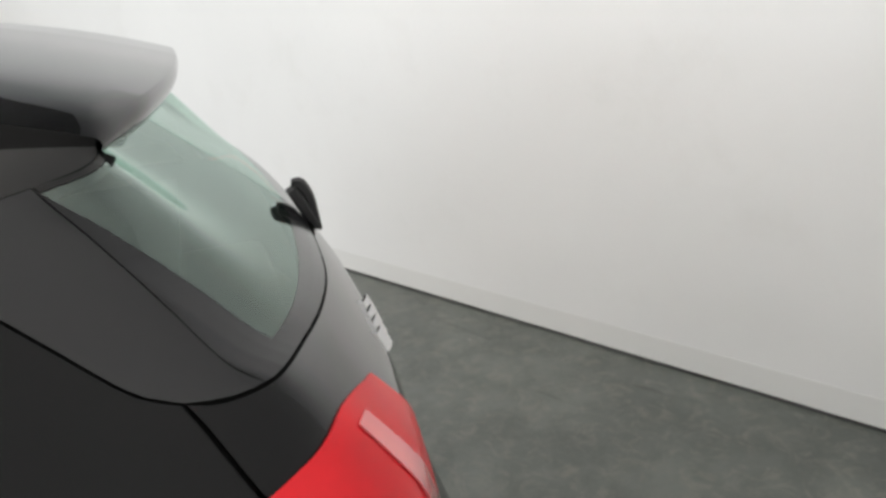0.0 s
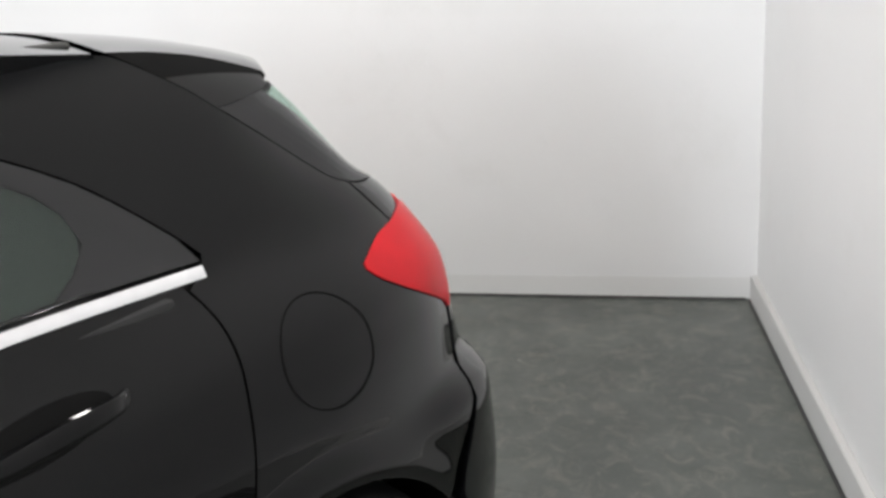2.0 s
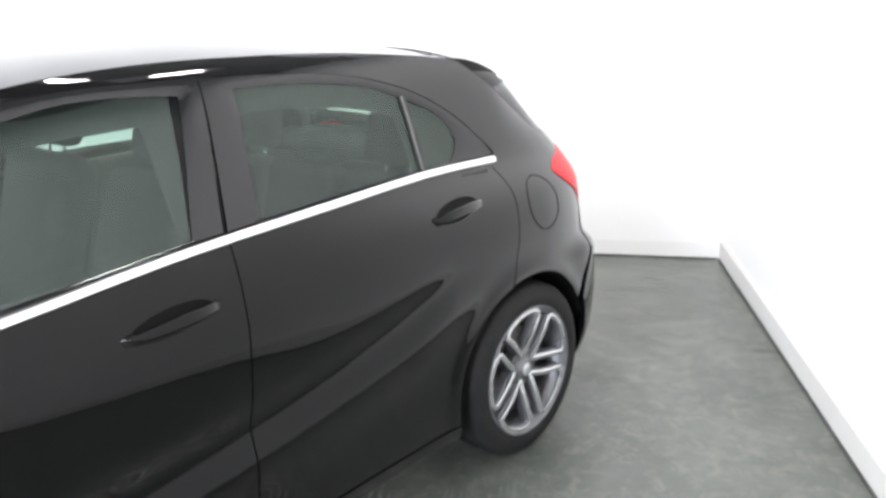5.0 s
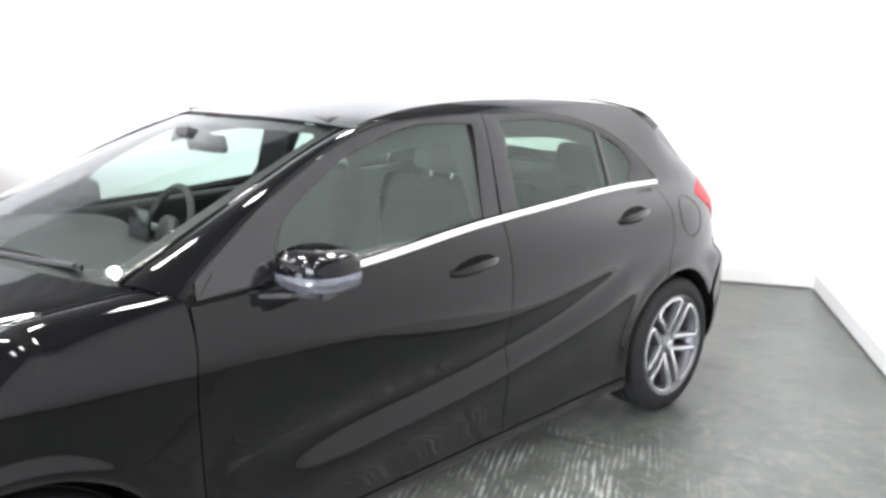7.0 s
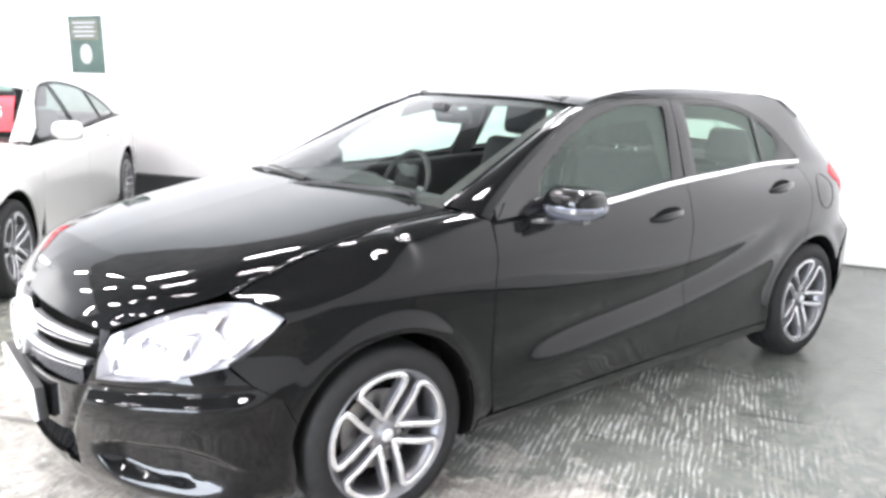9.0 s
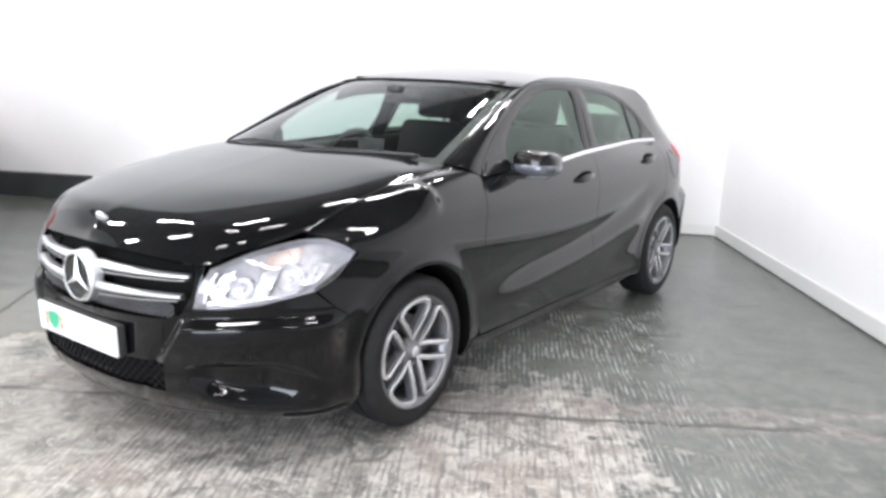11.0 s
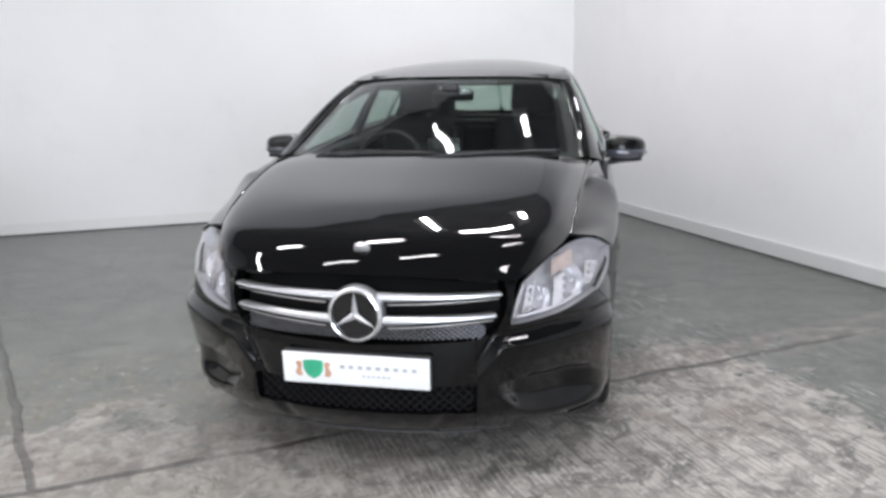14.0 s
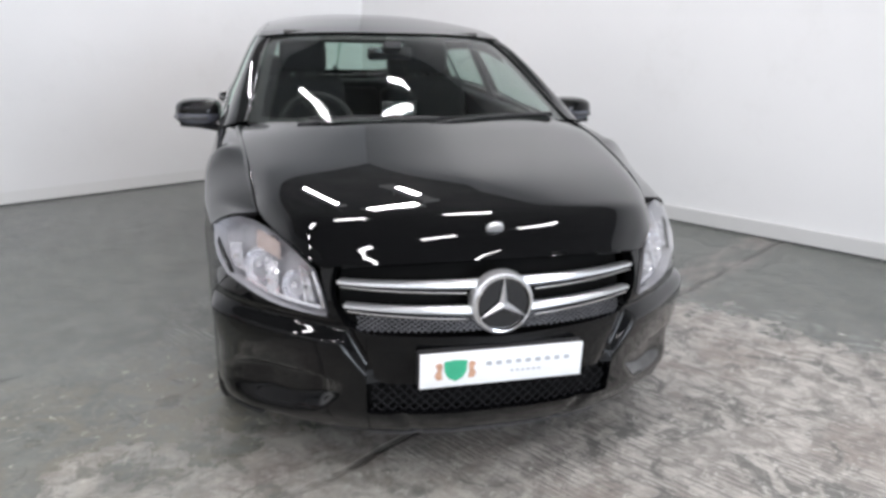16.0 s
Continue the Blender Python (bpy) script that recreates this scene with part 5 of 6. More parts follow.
def build_headlamps(car):
    rnd = random.Random(5)
    d = np.array([0.50, -0.80, 0.30]) / np.linalg.norm([0.50, -0.80, 0.30])
    for side in (1, -1):
        fl = np.array([side, 1, 1])
        lamp = panel("headlamp", [lamp_sheet()], LENS, car, "clear headlamp with bright reflectors", side=side, lip=0.0, gap=0.001)
        lamp.visible_shadow = False
        c = lamp_sheet(0, 0)
        mid = c.mean((0, 1))
        back = mid + (c - mid) * 0.90 - d * 0.055
        wall = np.concatenate([c[:, 0], c[-1, 1:], c[::-1, -1][1:], c[0, ::-1][1:]])
        wall_in = np.concatenate([back[:, 0], back[-1, 1:], back[::-1, -1][1:], back[0, ::-1][1:]])
        t = np.linspace(0, 1, 4)[None, :, None]
        panel("housing", [back], LAMP_GREY, lamp, "grey lamp housing", side=side, lip=0, gap=0)
        panel("bezel", [(1 - t) * (wall - d * 0.003)[:, None] + t * wall_in[:, None]], BEZEL, lamp, "grey lamp bezel", side=side, lip=0, gap=0, centre=tuple(mid + d))
        # round reflectors with their bulbs
        turn = Vector(d * fl).to_track_quat("X", "Z").to_matrix().to_4x4()
        for name, u, v, r, deep in (("main_reflector", 0.30, 0.34, 0.042, 0.040), ("outer_reflector", 0.68, 0.40, 0.050, 0.042), ("indicator_bowl", 0.55, 0.80, 0.030, 0.03)):
            p = (back[int(u * 29), int(v * 15)] + d * 0.018) * fl
            bm = lathe([(-deep, 0.012), (-deep * 0.8, r * 0.5), (-deep * 0.4, r * 0.8), (-deep * 0.15, r * 0.93), (0.0, r), (-0.004, r * 1.10), (-0.016, r * 1.25)], 22)
            for v in bm.verts:
                if v.co.x < -0.002 and v.co.x > -deep * 0.95:
                    v.co.x += rnd.uniform(-0.0035, 0.0035)
                    v.co.yz = v.co.yz * rnd.uniform(0.96, 1.03)
            bm.transform(Matrix.Translation(p) @ turn)
            part(name, bm, LAMP_SILVER, lamp, "faceted chromed reflector bowl", 8)
            bm = lathe([(-deep * 0.9, 0.0), (-deep * 0.9, 0.013), (-0.008, 0.013), (0.0, 0.008), (0.002, 0.0)], 16)
            bm.transform(Matrix.Translation(p) @ turn)
            part("bulb", bm, AMBER if "indic" in name else LAMP_SILVER, lamp)
        # rows of small facets between the bowls
        for k, (u0, u1, v0, v1) in enumerate(((0.44, 0.58, 0.12, 0.62), (0.08, 0.18, 0.15, 0.85), (0.82, 0.94, 0.2, 0.7))):
            nu, nv = 5, 8
            g = np.array([[back[int((u0 + (u1 - u0) * i / nu) * 29), int((v0 + (v1 - v0) * j / nv) * 15)] + d * (0.022 + 0.010 * ((i + j) % 2) + rnd.uniform(0, 0.004)) for j in range(nv + 1)] for i in range(nu + 1)])
            panel("facet_panel", [g], LAMP_SILVER, lamp, "faceted silver reflector", side=side, lip=0, gap=0, sharp=5)
        g = np.array([[back[int((0.40 + 0.26 * i / 8) * 29), int((0.70 + 0.26 * j / 4) * 15)] + d * (0.022 + 0.006 * ((i + j) % 2)) for j in range(5)] for i in range(9)])
        panel("indicator_panel", [g], AMBER, lamp, "pale amber indicator panel", side=side, lip=0, gap=0, sharp=5)
        # light strip along the foot of the lamp
        pts = [(back[int(k), 1] + d * 0.02) * fl for k in np.linspace(1, 24, 16)]
        part("light_strip", sweep(pts, 0.014, 0.012, up=tuple(d * fl), sides=8), LAMP_SILVER, lamp, "bright strip along the lamp's foot")
        pts = [(back[0, int(k)] + d * 0.025) * fl for k in np.linspace(1, 14, 10)]
        part("light_strip", sweep(pts, 0.014, 0.012, up=tuple(d * fl), sides=8), LAMP_SILVER, lamp)


def build_nose(car):
    # bumper: three bands of the corner, and the middle above and below the intake
    xm = 0.405
    um, z0, z1, z2, z3 = CAR.fx(xm), 0.185, 0.292, 0.398, 0.560
    ue = CAR.sy(-1.69)
    e1, e2 = (CAR.sy(-1.678), z1), (CAR.sy(-1.692), z2)
    arch = [e2, *[tuple(q) for q in CAR.line(arc(FA, 0.32, AR, 166, 158, 4))], (CAR.sy(-1.715), 0.55)]
    lampline = [(CAR.find(x, y, z), z - 0.004) for x, y, z in LAMP_BOTTOM[::3]]
    top = np.array([(um, z3), (CAR.fx(0.46), 0.577), (CAR.fx(0.505), 0.60), *lampline, (CAR.sy(-1.79), 0.60), arch[-1]])
    a1 = CAR.patch([(um, z0), (ue, z0)], [(um, z1), e1], [(um, z0), (um, z1)], [(ue, z0), e1], 110, 12)
    a2 = CAR.patch([(um, z1), e1], [(um, z2), e2], [(um, z1), (um, z2)], [e1, e2], 110, 16)
    a3 = CAR.patch([(um, z2), e2], top, [(um, z2), (um, z3)], arch, 110, 30)
    b3 = CAR.patch([(0, z2), (um, z2)], [(0, 0.545), (um, z3)], [(0, z2), (0, 0.545)], [(um, z2), (um, z3)], 24, 16)
    b1 = CAR.patch([(0, z0), (um, z0)], [(0, z1), (um, z1)], [(0, z0), (0, z1)], [(um, z0), (um, z1)], 24, 9)
    half = [a1, a2, a3, b3, b1]
    mirror = [s * np.array([-1, 1, 1]) for s in half]
    panel("front_bumper", half + mirror, PAINT, car, "glossy black front bumper", lip=0.03, gap=0.001, centre=(0, -1.0, 0.5))
    # cheeks between grille and lamps
    for side in (1, -1):
        g = CAR.patch([(CAR.fx(0.470), 0.583), (CAR.fx(0.512), 0.604)], [(CAR.fx(0.505), 0.752), (CAR.fx(0.545), 0.747)],
                      smooth_line([(CAR.fx(0.470), 0.583), (CAR.fx(0.503), 0.65), (CAR.fx(0.512), 0.71), (CAR.fx(0.505), 0.752)]), [(CAR.fx(0.512), 0.604), (CAR.fx(0.545), 0.747)], 8, 14)
        panel("nose_cheek", [g], PAINT, car, side=side, lip=0.04, gap=0.0005, centre=(0, -1.0, 0.5))
        # thin blade low on the bumper corner
        pts = [CAR.at(CAR.sy(y), z, 0.006) * [side, 1, 1] for y, z in spread([(-1.72, 0.205), (-1.95, 0.196)], 10)]
        part("bumper_blade", sweep(pts, 0.02, 0.012, sides=6), PLASTIC, car)
    # lower lip
    pts = [front_at(x, 0.178, 0.010) for x in np.linspace(-0.56, 0.56, 40)]
    part("bumper_lip", sweep(pts, 0.03, 0.012, sides=6), PLASTIC, car, "black lower lip")
    pts = [front_at(x, 0.190, 0.022) for x in np.linspace(-0.42, 0.42, 30)]
    part("lip_trim", sweep(pts, 0.005, 0.004, sides=6), ALLOY_DARK, car, "thin bright lip trim")
    # intake
    well = np.array([[front_at(x, z, -0.055) for z in np.linspace(0.28, 0.41, 4)] for x in np.linspace(-0.43, 0.43, 24)])
    panel("intake_back", [well], DARK, car, lip=0, gap=0, centre=(0, -1, 0.5))
    lattice("intake_mesh", car, -0.40, 0.40, 0.295, 0.396, 0.034, -0.022, 0.005, 1.0, MESH_BLACK)
    # grille
    well = np.array([[front_at(x, z, -0.075) for z in np.linspace(0.54, 0.79, 6)] for x in np.linspace(-0.51, 0.51, 28)])
    panel("grille_back", [well], DARK, car, lip=0, gap=0, centre=(0, -1, 0.5))
    lattice("grille_mesh", car, -0.44, 0.44, 0.562, 0.612, 0.020, -0.016, 0.0035, 0.75, MESH_GREY)
    for side in (1, -1):
        for zi, zo, xo, tall in ((0.704, 0.708, 0.492, 0.027), (0.624, 0.638, 0.470, 0.029)):
            bar = []
            for x in np.linspace(0.07, xo, 22):
                k = (x - 0.07) / (xo - 0.07)
                z, h = zi + (zo - zi) * k, tall * (1.25 - 0.65 * k)
                prof = [(-0.030, h * 0.42), (-0.004, h * 0.55), (0.004, h * 0.35), (0.004, 0.0), (-0.004, -h * 0.22), (-0.012, -h * 0.40), (-0.030, -h * 0.45)]
                bar.append([front_at(x, z + dz, o + 0.002) for o, dz in prof])
            lou = panel("grille_louvre", [np.array(bar)], SATIN, car, "silver grille louvre", side=side, lip=0.004, gap=0, centre=(0, -1.5, 0.65))
            pts = [front_at(x, zi + (zo - zi) * (x - 0.07) / (xo - 0.07) - tall * (0.72 - 0.36 * (x - 0.07) / (xo - 0.07)), 0.0) * [side, 1, 1] for x in np.linspace(0.11, xo - 0.01, 22)]
            part("chrome_blade", sweep(pts, 0.010, 0.005, up=(0, 0, 1), sides=6), CHROME, lou, "thin chrome blade")
    # emblem: ring with a three-armed star over a dark disc
    em = empty("front_emblem", (0, 0, 0))
    em.parent = car
    c = Vector((0, -2.272, 0.652))
    ring = [c + Vector((0.085 * math.cos(a), 0, 0.086 * math.sin(a))) for a in np.linspace(0, 2 * math.pi, 48, endpoint=False)]
    part("emblem_ring", sweep(ring, 0.007, 0.016, up=(0, 1, 0), closed=True, sides=10), CHROME, em, "chrome ring")
    st = bmesh.new()
    for k in range(3):
        a = math.pi / 2 + k * 2 * math.pi / 3
        rad, tan = Vector((math.cos(a), 0, math.sin(a))), Vector((-math.sin(a), 0, math.cos(a)))
        tip, l, r = c + rad * 0.084, c + tan * 0.013 - rad * 0.0, c - tan * 0.013
        top = c + Vector((0, -0.013, 0))
        vs = [st.verts.new(p) for p in (tip + Vector((0, -0.003, 0)), l, top, r)]
        st.faces.new((vs[0], vs[2], vs[1]))
        st.faces.new((vs[0], vs[3], vs[2]))
    part("emblem_star", st, SATIN, em, "three-armed chrome star", 10)
    disc = lathe([(0.0, 0.0), (0.0, 0.084), (-0.02, 0.088)], 40)
    disc.transform(Matrix.Translation(c + Vector((0, 0.006, 0))) @ pose(0, 0, 0, 0, 0, -90))
    part("emblem_disc", disc, GLOSS_BLACK, em)
    dome = lathe([(0.010, 0.084), (0.013, 0.090), (0.008, 0.096), (-0.03, 0.099)], 44)
    dome.transform(Matrix.Translation(c + Vector((0, 0.012, 0))) @ pose(0, 0, 0, 0, 0, -90))
    part("emblem_surround", dome, SATIN, em)
    # bonnet badge
    bd = lathe([(0.008, 0.0), (0.007, 0.020), (0.003, 0.027), (-0.010, 0.028)], 28)
    bd.transform(Matrix.Translation((0, -2.165, 0.856)) @ pose(0, 0, 0, 42, 0, 0) @ pose(0, 0, 0, 0, 0, -90))
    part("bonnet_badge", bd, SATIN, car, "small round silver badge")
    # number plate: plain dealer plate with a shield and bars for its lettering
    pl = empty("front_plate")
    pl.parent = car
    m = Matrix.Translation((0, -2.287, 0.460)) @ pose(0, 0, 0, 3, 0, 0)
    for name, bm, mat, lab in (
            ("plate_board", block((0.520, 0.010, 0.112), (0, 0, 0), bevel=0.002), PLATE, "white plate"),
            ("plate_holder", block((0.524, 0.030, 0.114), (0, 0.020, 0), bevel=0.003), PLASTIC, ""),
            ("shield", outline_plate([(-0.186, 0.030), (-0.150, 0.034), (-0.114, 0.030), (-0.116, -0.005), (-0.128, -0.026), (-0.150, -0.038), (-0.172, -0.026), (-0.184, -0.005)], 0.002), GREEN, "green shield"),
            ("supporter_shape", outline_plate([(-0.190, 0.020), (-0.200, 0.028), (-0.214, 0.020), (-0.206, 0.004), (-0.216, -0.016), (-0.206, -0.030), (-0.190, -0.028), (-0.194, -0.006)], 0.002), BROWN, "tan shape"),
            ("supporter_shape", outline_plate([(-0.110, 0.020), (-0.100, 0.028), (-0.086, 0.020), (-0.094, 0.004), (-0.084, -0.016), (-0.094, -0.030), (-0.110, -0.028), (-0.106, -0.006)], 0.002), BROWN, "tan shape")):
        if name not in ("plate_board", "plate_holder"):
            bm.transform(Matrix.Translation((0, -0.0075, 0)))
        bm.transform(m)
        part(name, bm, mat, pl, lab)
    for k in range(9):
        bm = block((0.017, 0.002, 0.013), (-0.045 + 0.0315 * k, -0.0062, 0.013), bevel=0)
        bm.transform(m)
        part("text_bar", bm, INK, pl)
    for k in range(6):
        bm = block((0.009, 0.002, 0.006), (0.030 + 0.0175 * k, -0.0062, -0.018), bevel=0)
        bm.transform(m)
        part("text_bar", bm, INK, pl)


def lattice(name, car, x0, x1, z0, z1, pitch, out, w, slope, material):
    """A diamond mesh that follows the nose."""
    bm = bmesh.new()
    h = z1 - z0
    run = h / slope
    for sgn in (1, -1):
        x = x0 - run
        while x < x1 + run:
            a, b = (x, z0), (x + run, z1)
            if sgn < 0:
                a, b = (x + run, z0), (x, z1)
            pts = [(px, pz) for px, pz in spread([a, b], 9) if x0 <= px <= x1]
            if len(pts) > 1:
                sweep([front_at(px, pz, out) for px, pz in pts], w, w * 1.5, up=(0, 1, 0), sides=4, bm=bm)
            x += pitch
    part(name, bm, material, car, "diamond mesh", 30)


def wheel(car):
    """One wheel about its own centre, its face to +x."""
    w = empty("wheel")
    w.parent = car
    tyre = [(-0.098, 0.222), (-0.112, 0.250), (-0.110, 0.285), (-0.096, 0.306), (-0.080, 0.314), (-0.03, 0.3165), (-0.028, 0.310), (-0.022, 0.310), (-0.020, 0.317),
            (0.020, 0.317), (0.022, 0.310), (0.028, 0.310), (0.03, 0.3165), (0.080, 0.314), (0.092, 0.307), (0.100, 0.294), (0.1015, 0.290), (0.104, 0.286), (0.106, 0.266), (0.105, 0.252), (0.103, 0.248), (0.102, 0.238), (0.098, 0.228)]
    part("tyre", lathe(tyre, 64), RUBBER, w, "black rubber tyre", 30)
    barrel = [(-0.098, 0.226), (-0.094, 0.215), (-0.02, 0.200), (0.05, 0.198), (0.085, 0.209), (0.094, 0.219), (0.103, 0.227), (0.107, 0.2325), (0.103, 0.2365), (0.095, 0.232)]
    part("barrel", lathe(barrel, 64), ALLOY_DARK, w, "grey alloy rim", 50)
    for k in range(5):
        a0 = radians(96 + 72 * k)
        loop = []
        for r, a in ((0.048, 0), (0.068, 10.5), (0.097, 17.5), (0.148, 23.5), (0.186, 26.5), (0.205, 26), (0.2165, 19), (0.219, 9), (0.220, 0), (0.219, -9), (0.2165, -19), (0.205, -26), (0.186, -26.5), (0.148, -23.5), (0.097, -17.5), (0.068, -10.5)):
            t = a0 + radians(a)
            x = 0.074 + 0.024 * math.sin(min(1.0, (r - 0.06) / 0.155) * math.pi * 0.55)
            loop.append((x, r * math.cos(t), r * math.sin(t)))
        pts = smooth_line(loop + loop[:1], 4)[:-1]
        part("twin_spoke", sweep(pts, 0.020, 0.012, up=(1, 0, 0), closed=True, sides=8), ALLOY, w, "machined twin spoke")
        back = [tuple(np.array(q) - [0.026, 0, 0]) for q in pts]
        part("spoke_rib", sweep(back, 0.020, 0.046, up=(1, 0, 0), closed=True, sides=6), ALLOY_SIDE, w)
        t = a0 + radians(36)
        bolt = lathe([(0.072, 0.0), (0.072, 0.009), (0.050, 0.010)], 8)
        bolt.transform(Matrix.Translation((0, 0.054 * math.cos(t), 0.054 * math.sin(t))))
        part("wheel_bolt", bolt, DISC, w)
    part("hub", lathe([(0.088, 0.0), (0.088, 0.026), (0.084, 0.031), (0.078, 0.034), (0.070, 0.048), (0.064, 0.070), (0.03, 0.075)], 36), ALLOY_DARK, w, "grey hub", 40)
    part("hub_cap", lathe([(0.091, 0.0), (0.0905, 0.020), (0.087, 0.0245)], 30), SATIN, w, "silver hub cap")
    part("brake_disc", lathe([(0.018, 0.06), (0.020, 0.075), (0.020, 0.142), (0.0, 0.143), (-0.002, 0.075)], 40), DISC, w, "steel brake disc")
    part("brake_caliper", block((0.07, 0.08, 0.15), (0.005, 0.125, 0.03), (12, 0, 0), 0.015), ALLOY_DARK, w)
    part("wheel_back", lathe([(-0.03, 0.0), (-0.03, 0.21), (-0.05, 0.215)], 32), DARK, w)
    return w


def build_wheels(car):
    first = wheel(car)
    first.matrix_basis = pose(0.764, FW, 0.315, 1)
    copy_thing(first, pose(0.764, RW, 0.315, 4))
    copy_thing(first, pose(-0.764, FW, 0.315, 0, 0, 180))
    copy_thing(first, pose(-0.764, RW, 0.315, 50, 0, 180))


def super_block(size, power=3.0, n=26, m=16):
    """A pillow-shaped solid."""
    bm = bmesh.new()
    rows = []
    for j in range(m + 1):
        b = -math.pi / 2 + math.pi * j / m
        row = []
        for i in range(n):
            a = 2 * math.pi * i / n
            v = [math.cos(b) * math.cos(a), math.cos(b) * math.sin(a), math.sin(b)]
            k = sum(abs(c) ** power for c in v) ** (1 / power)
            row.append(bm.verts.new([c / k * s / 2 for c, s in zip(v, size)]))
        rows.append(row)
    for j in range(m):
        for i in range(n):
            bm.faces.new((rows[j][i], rows[j][(i + 1) % n], rows[j + 1][(i + 1) % n], rows[j + 1][i]))
    bmesh.ops.remove_doubles(bm, verts=bm.verts, dist=0.0004)
    bmesh.ops.recalc_face_normals(bm, faces=bm.faces)
    return bm


def build_mirrors(car):
    for side in (1, -1):
        mr = empty("door_mirror")
        mr.parent = car
        mr["label"] = "glossy black door mirror"
        bm = super_block((0.205, 0.188, 0.138), 3.4)
        for v in bm.verts:
            k = v.co.x / 0.205 + 0.5
            v.co.z *= 1.0 - 0.16 * k
            v.co.y += 0.030 * k * k
            v.co.z += 0.012 * (1 - k) * (v.co.z < 0)
            if v.co.y > 0.066:
                v.co.y = 0.066 + (v.co.y - 0.066) * 0.25
        bm.transform(pose(0.930, -0.564, 1.040, 0, 0, 6))
        shape = bm
        flip = Matrix.Diagonal((side, 1, 1, 1))
        shape.transform(flip)
        if side < 0:
            bmesh.ops.reverse_faces(shape, faces=shape.faces)
        # skin over the lower half; its grey-blue colour stands for reflected daylight
        lower = shape.copy()
        bmesh.ops.delete(lower, geom=[v for v in lower.verts if v.co.z > 1.043], context="VERTS")
        mid = Vector((side * 0.930, -0.564, 1.040))
        for v in lower.verts:
            v.co = mid + (v.co - mid) * 1.012
        part("mirror_shell", shape, PAINT, mr, "glossy black shell")
        part("mirror_skirt", lower, MIRROR_SHEEN, mr, "lower half of the mirror, reflected daylight put into its grey-blue colour")
        pts = [(side * x, y, z) for x, y, z in smooth_line([(0.80, -0.68, 0.974), (0.86, -0.64, 0.979), (0.91, -0.605, 0.984), (1.0, -0.570, 0.989)], 6)]
        part("mirror_foot", sweep(pts, 0.075, 0.022, up=(0, 0, 1), sides=8), GLOSS_BLACK, mr)
        g = block((0.150, 0.004, 0.085), (side * 0.930, -0.492, 1.040), (0, 0, side * 6), 0.0015)
        part("mirror_glass", g, MIRROR, mr, "silvered mirror glass")
        pts = [(side * x, y, z) for x, y, z in smooth_line([(0.885, -0.660, 1.026), (0.95, -0.651, 1.025), (1.006, -0.628, 1.024), (1.033, -0.575, 1.023)], 6)]
        part("repeater_lamp", sweep(pts, 0.010, 0.019, up=(0, 0, 1), sides=8), REPEATER, mr, "smoked glossy indicator strip")
        tri = CAR.patch(CAR.line([(-0.86, 0.998), (-0.62, 1.008)]), CAR.line([(-0.80, 1.055), (-0.62, 1.085)]), CAR.line([(-0.86, 0.998), (-0.80, 1.055)]), CAR.line([(-0.62, 1.008), (-0.62, 1.085)]), 6, 5, 0.006)
        panel("mirror_base", [tri], GLOSS_BLACK, mr, side=side, lip=0.008)


def seat(car, x, y, z, back=0.62, wide=0.50):
    s = empty("seat")
    s.parent = car
    part("cushion", block((wide, 0.50, 0.17), (x, y - 0.05, z), (6, 0, 0), 0.06, segments=4), CLOTH, s, "black cloth cushion")
    part("backrest", block((wide * 0.94, 0.15, back), (x, y + 0.24, z + back * 0.52), (-16, 0, 0), 0.06, segments=4), CLOTH, s, "black cloth backrest")
    part("headrest", block((0.27, 0.10, 0.19), (x, y + 0.355, z + back + 0.115), (-12, 0, 0), 0.04, segments=4), CLOTH, s, "black headrest")
    for k in (-0.06, 0.06):
        part("headrest_post", sweep([(x + k, y + 0.33, z + back - 0.05), (x + k, y + 0.352, z + back + 0.06)], 0.012, 0.012, up=(0, 1, 0), sides=6), CHROME, s)


roof_line = pchip([(-0.30, 1.335), (0.0, 1.385), (0.35, 1.395), (0.75, 1.378), (1.02, 1.320), (1.19, 1.240), (1.34, 1.10)])
TRIM_GREY = simple("grey_cabin_trim", (0.012, 0.012, 0.012), 0.8, vary=0.15, scale=20)


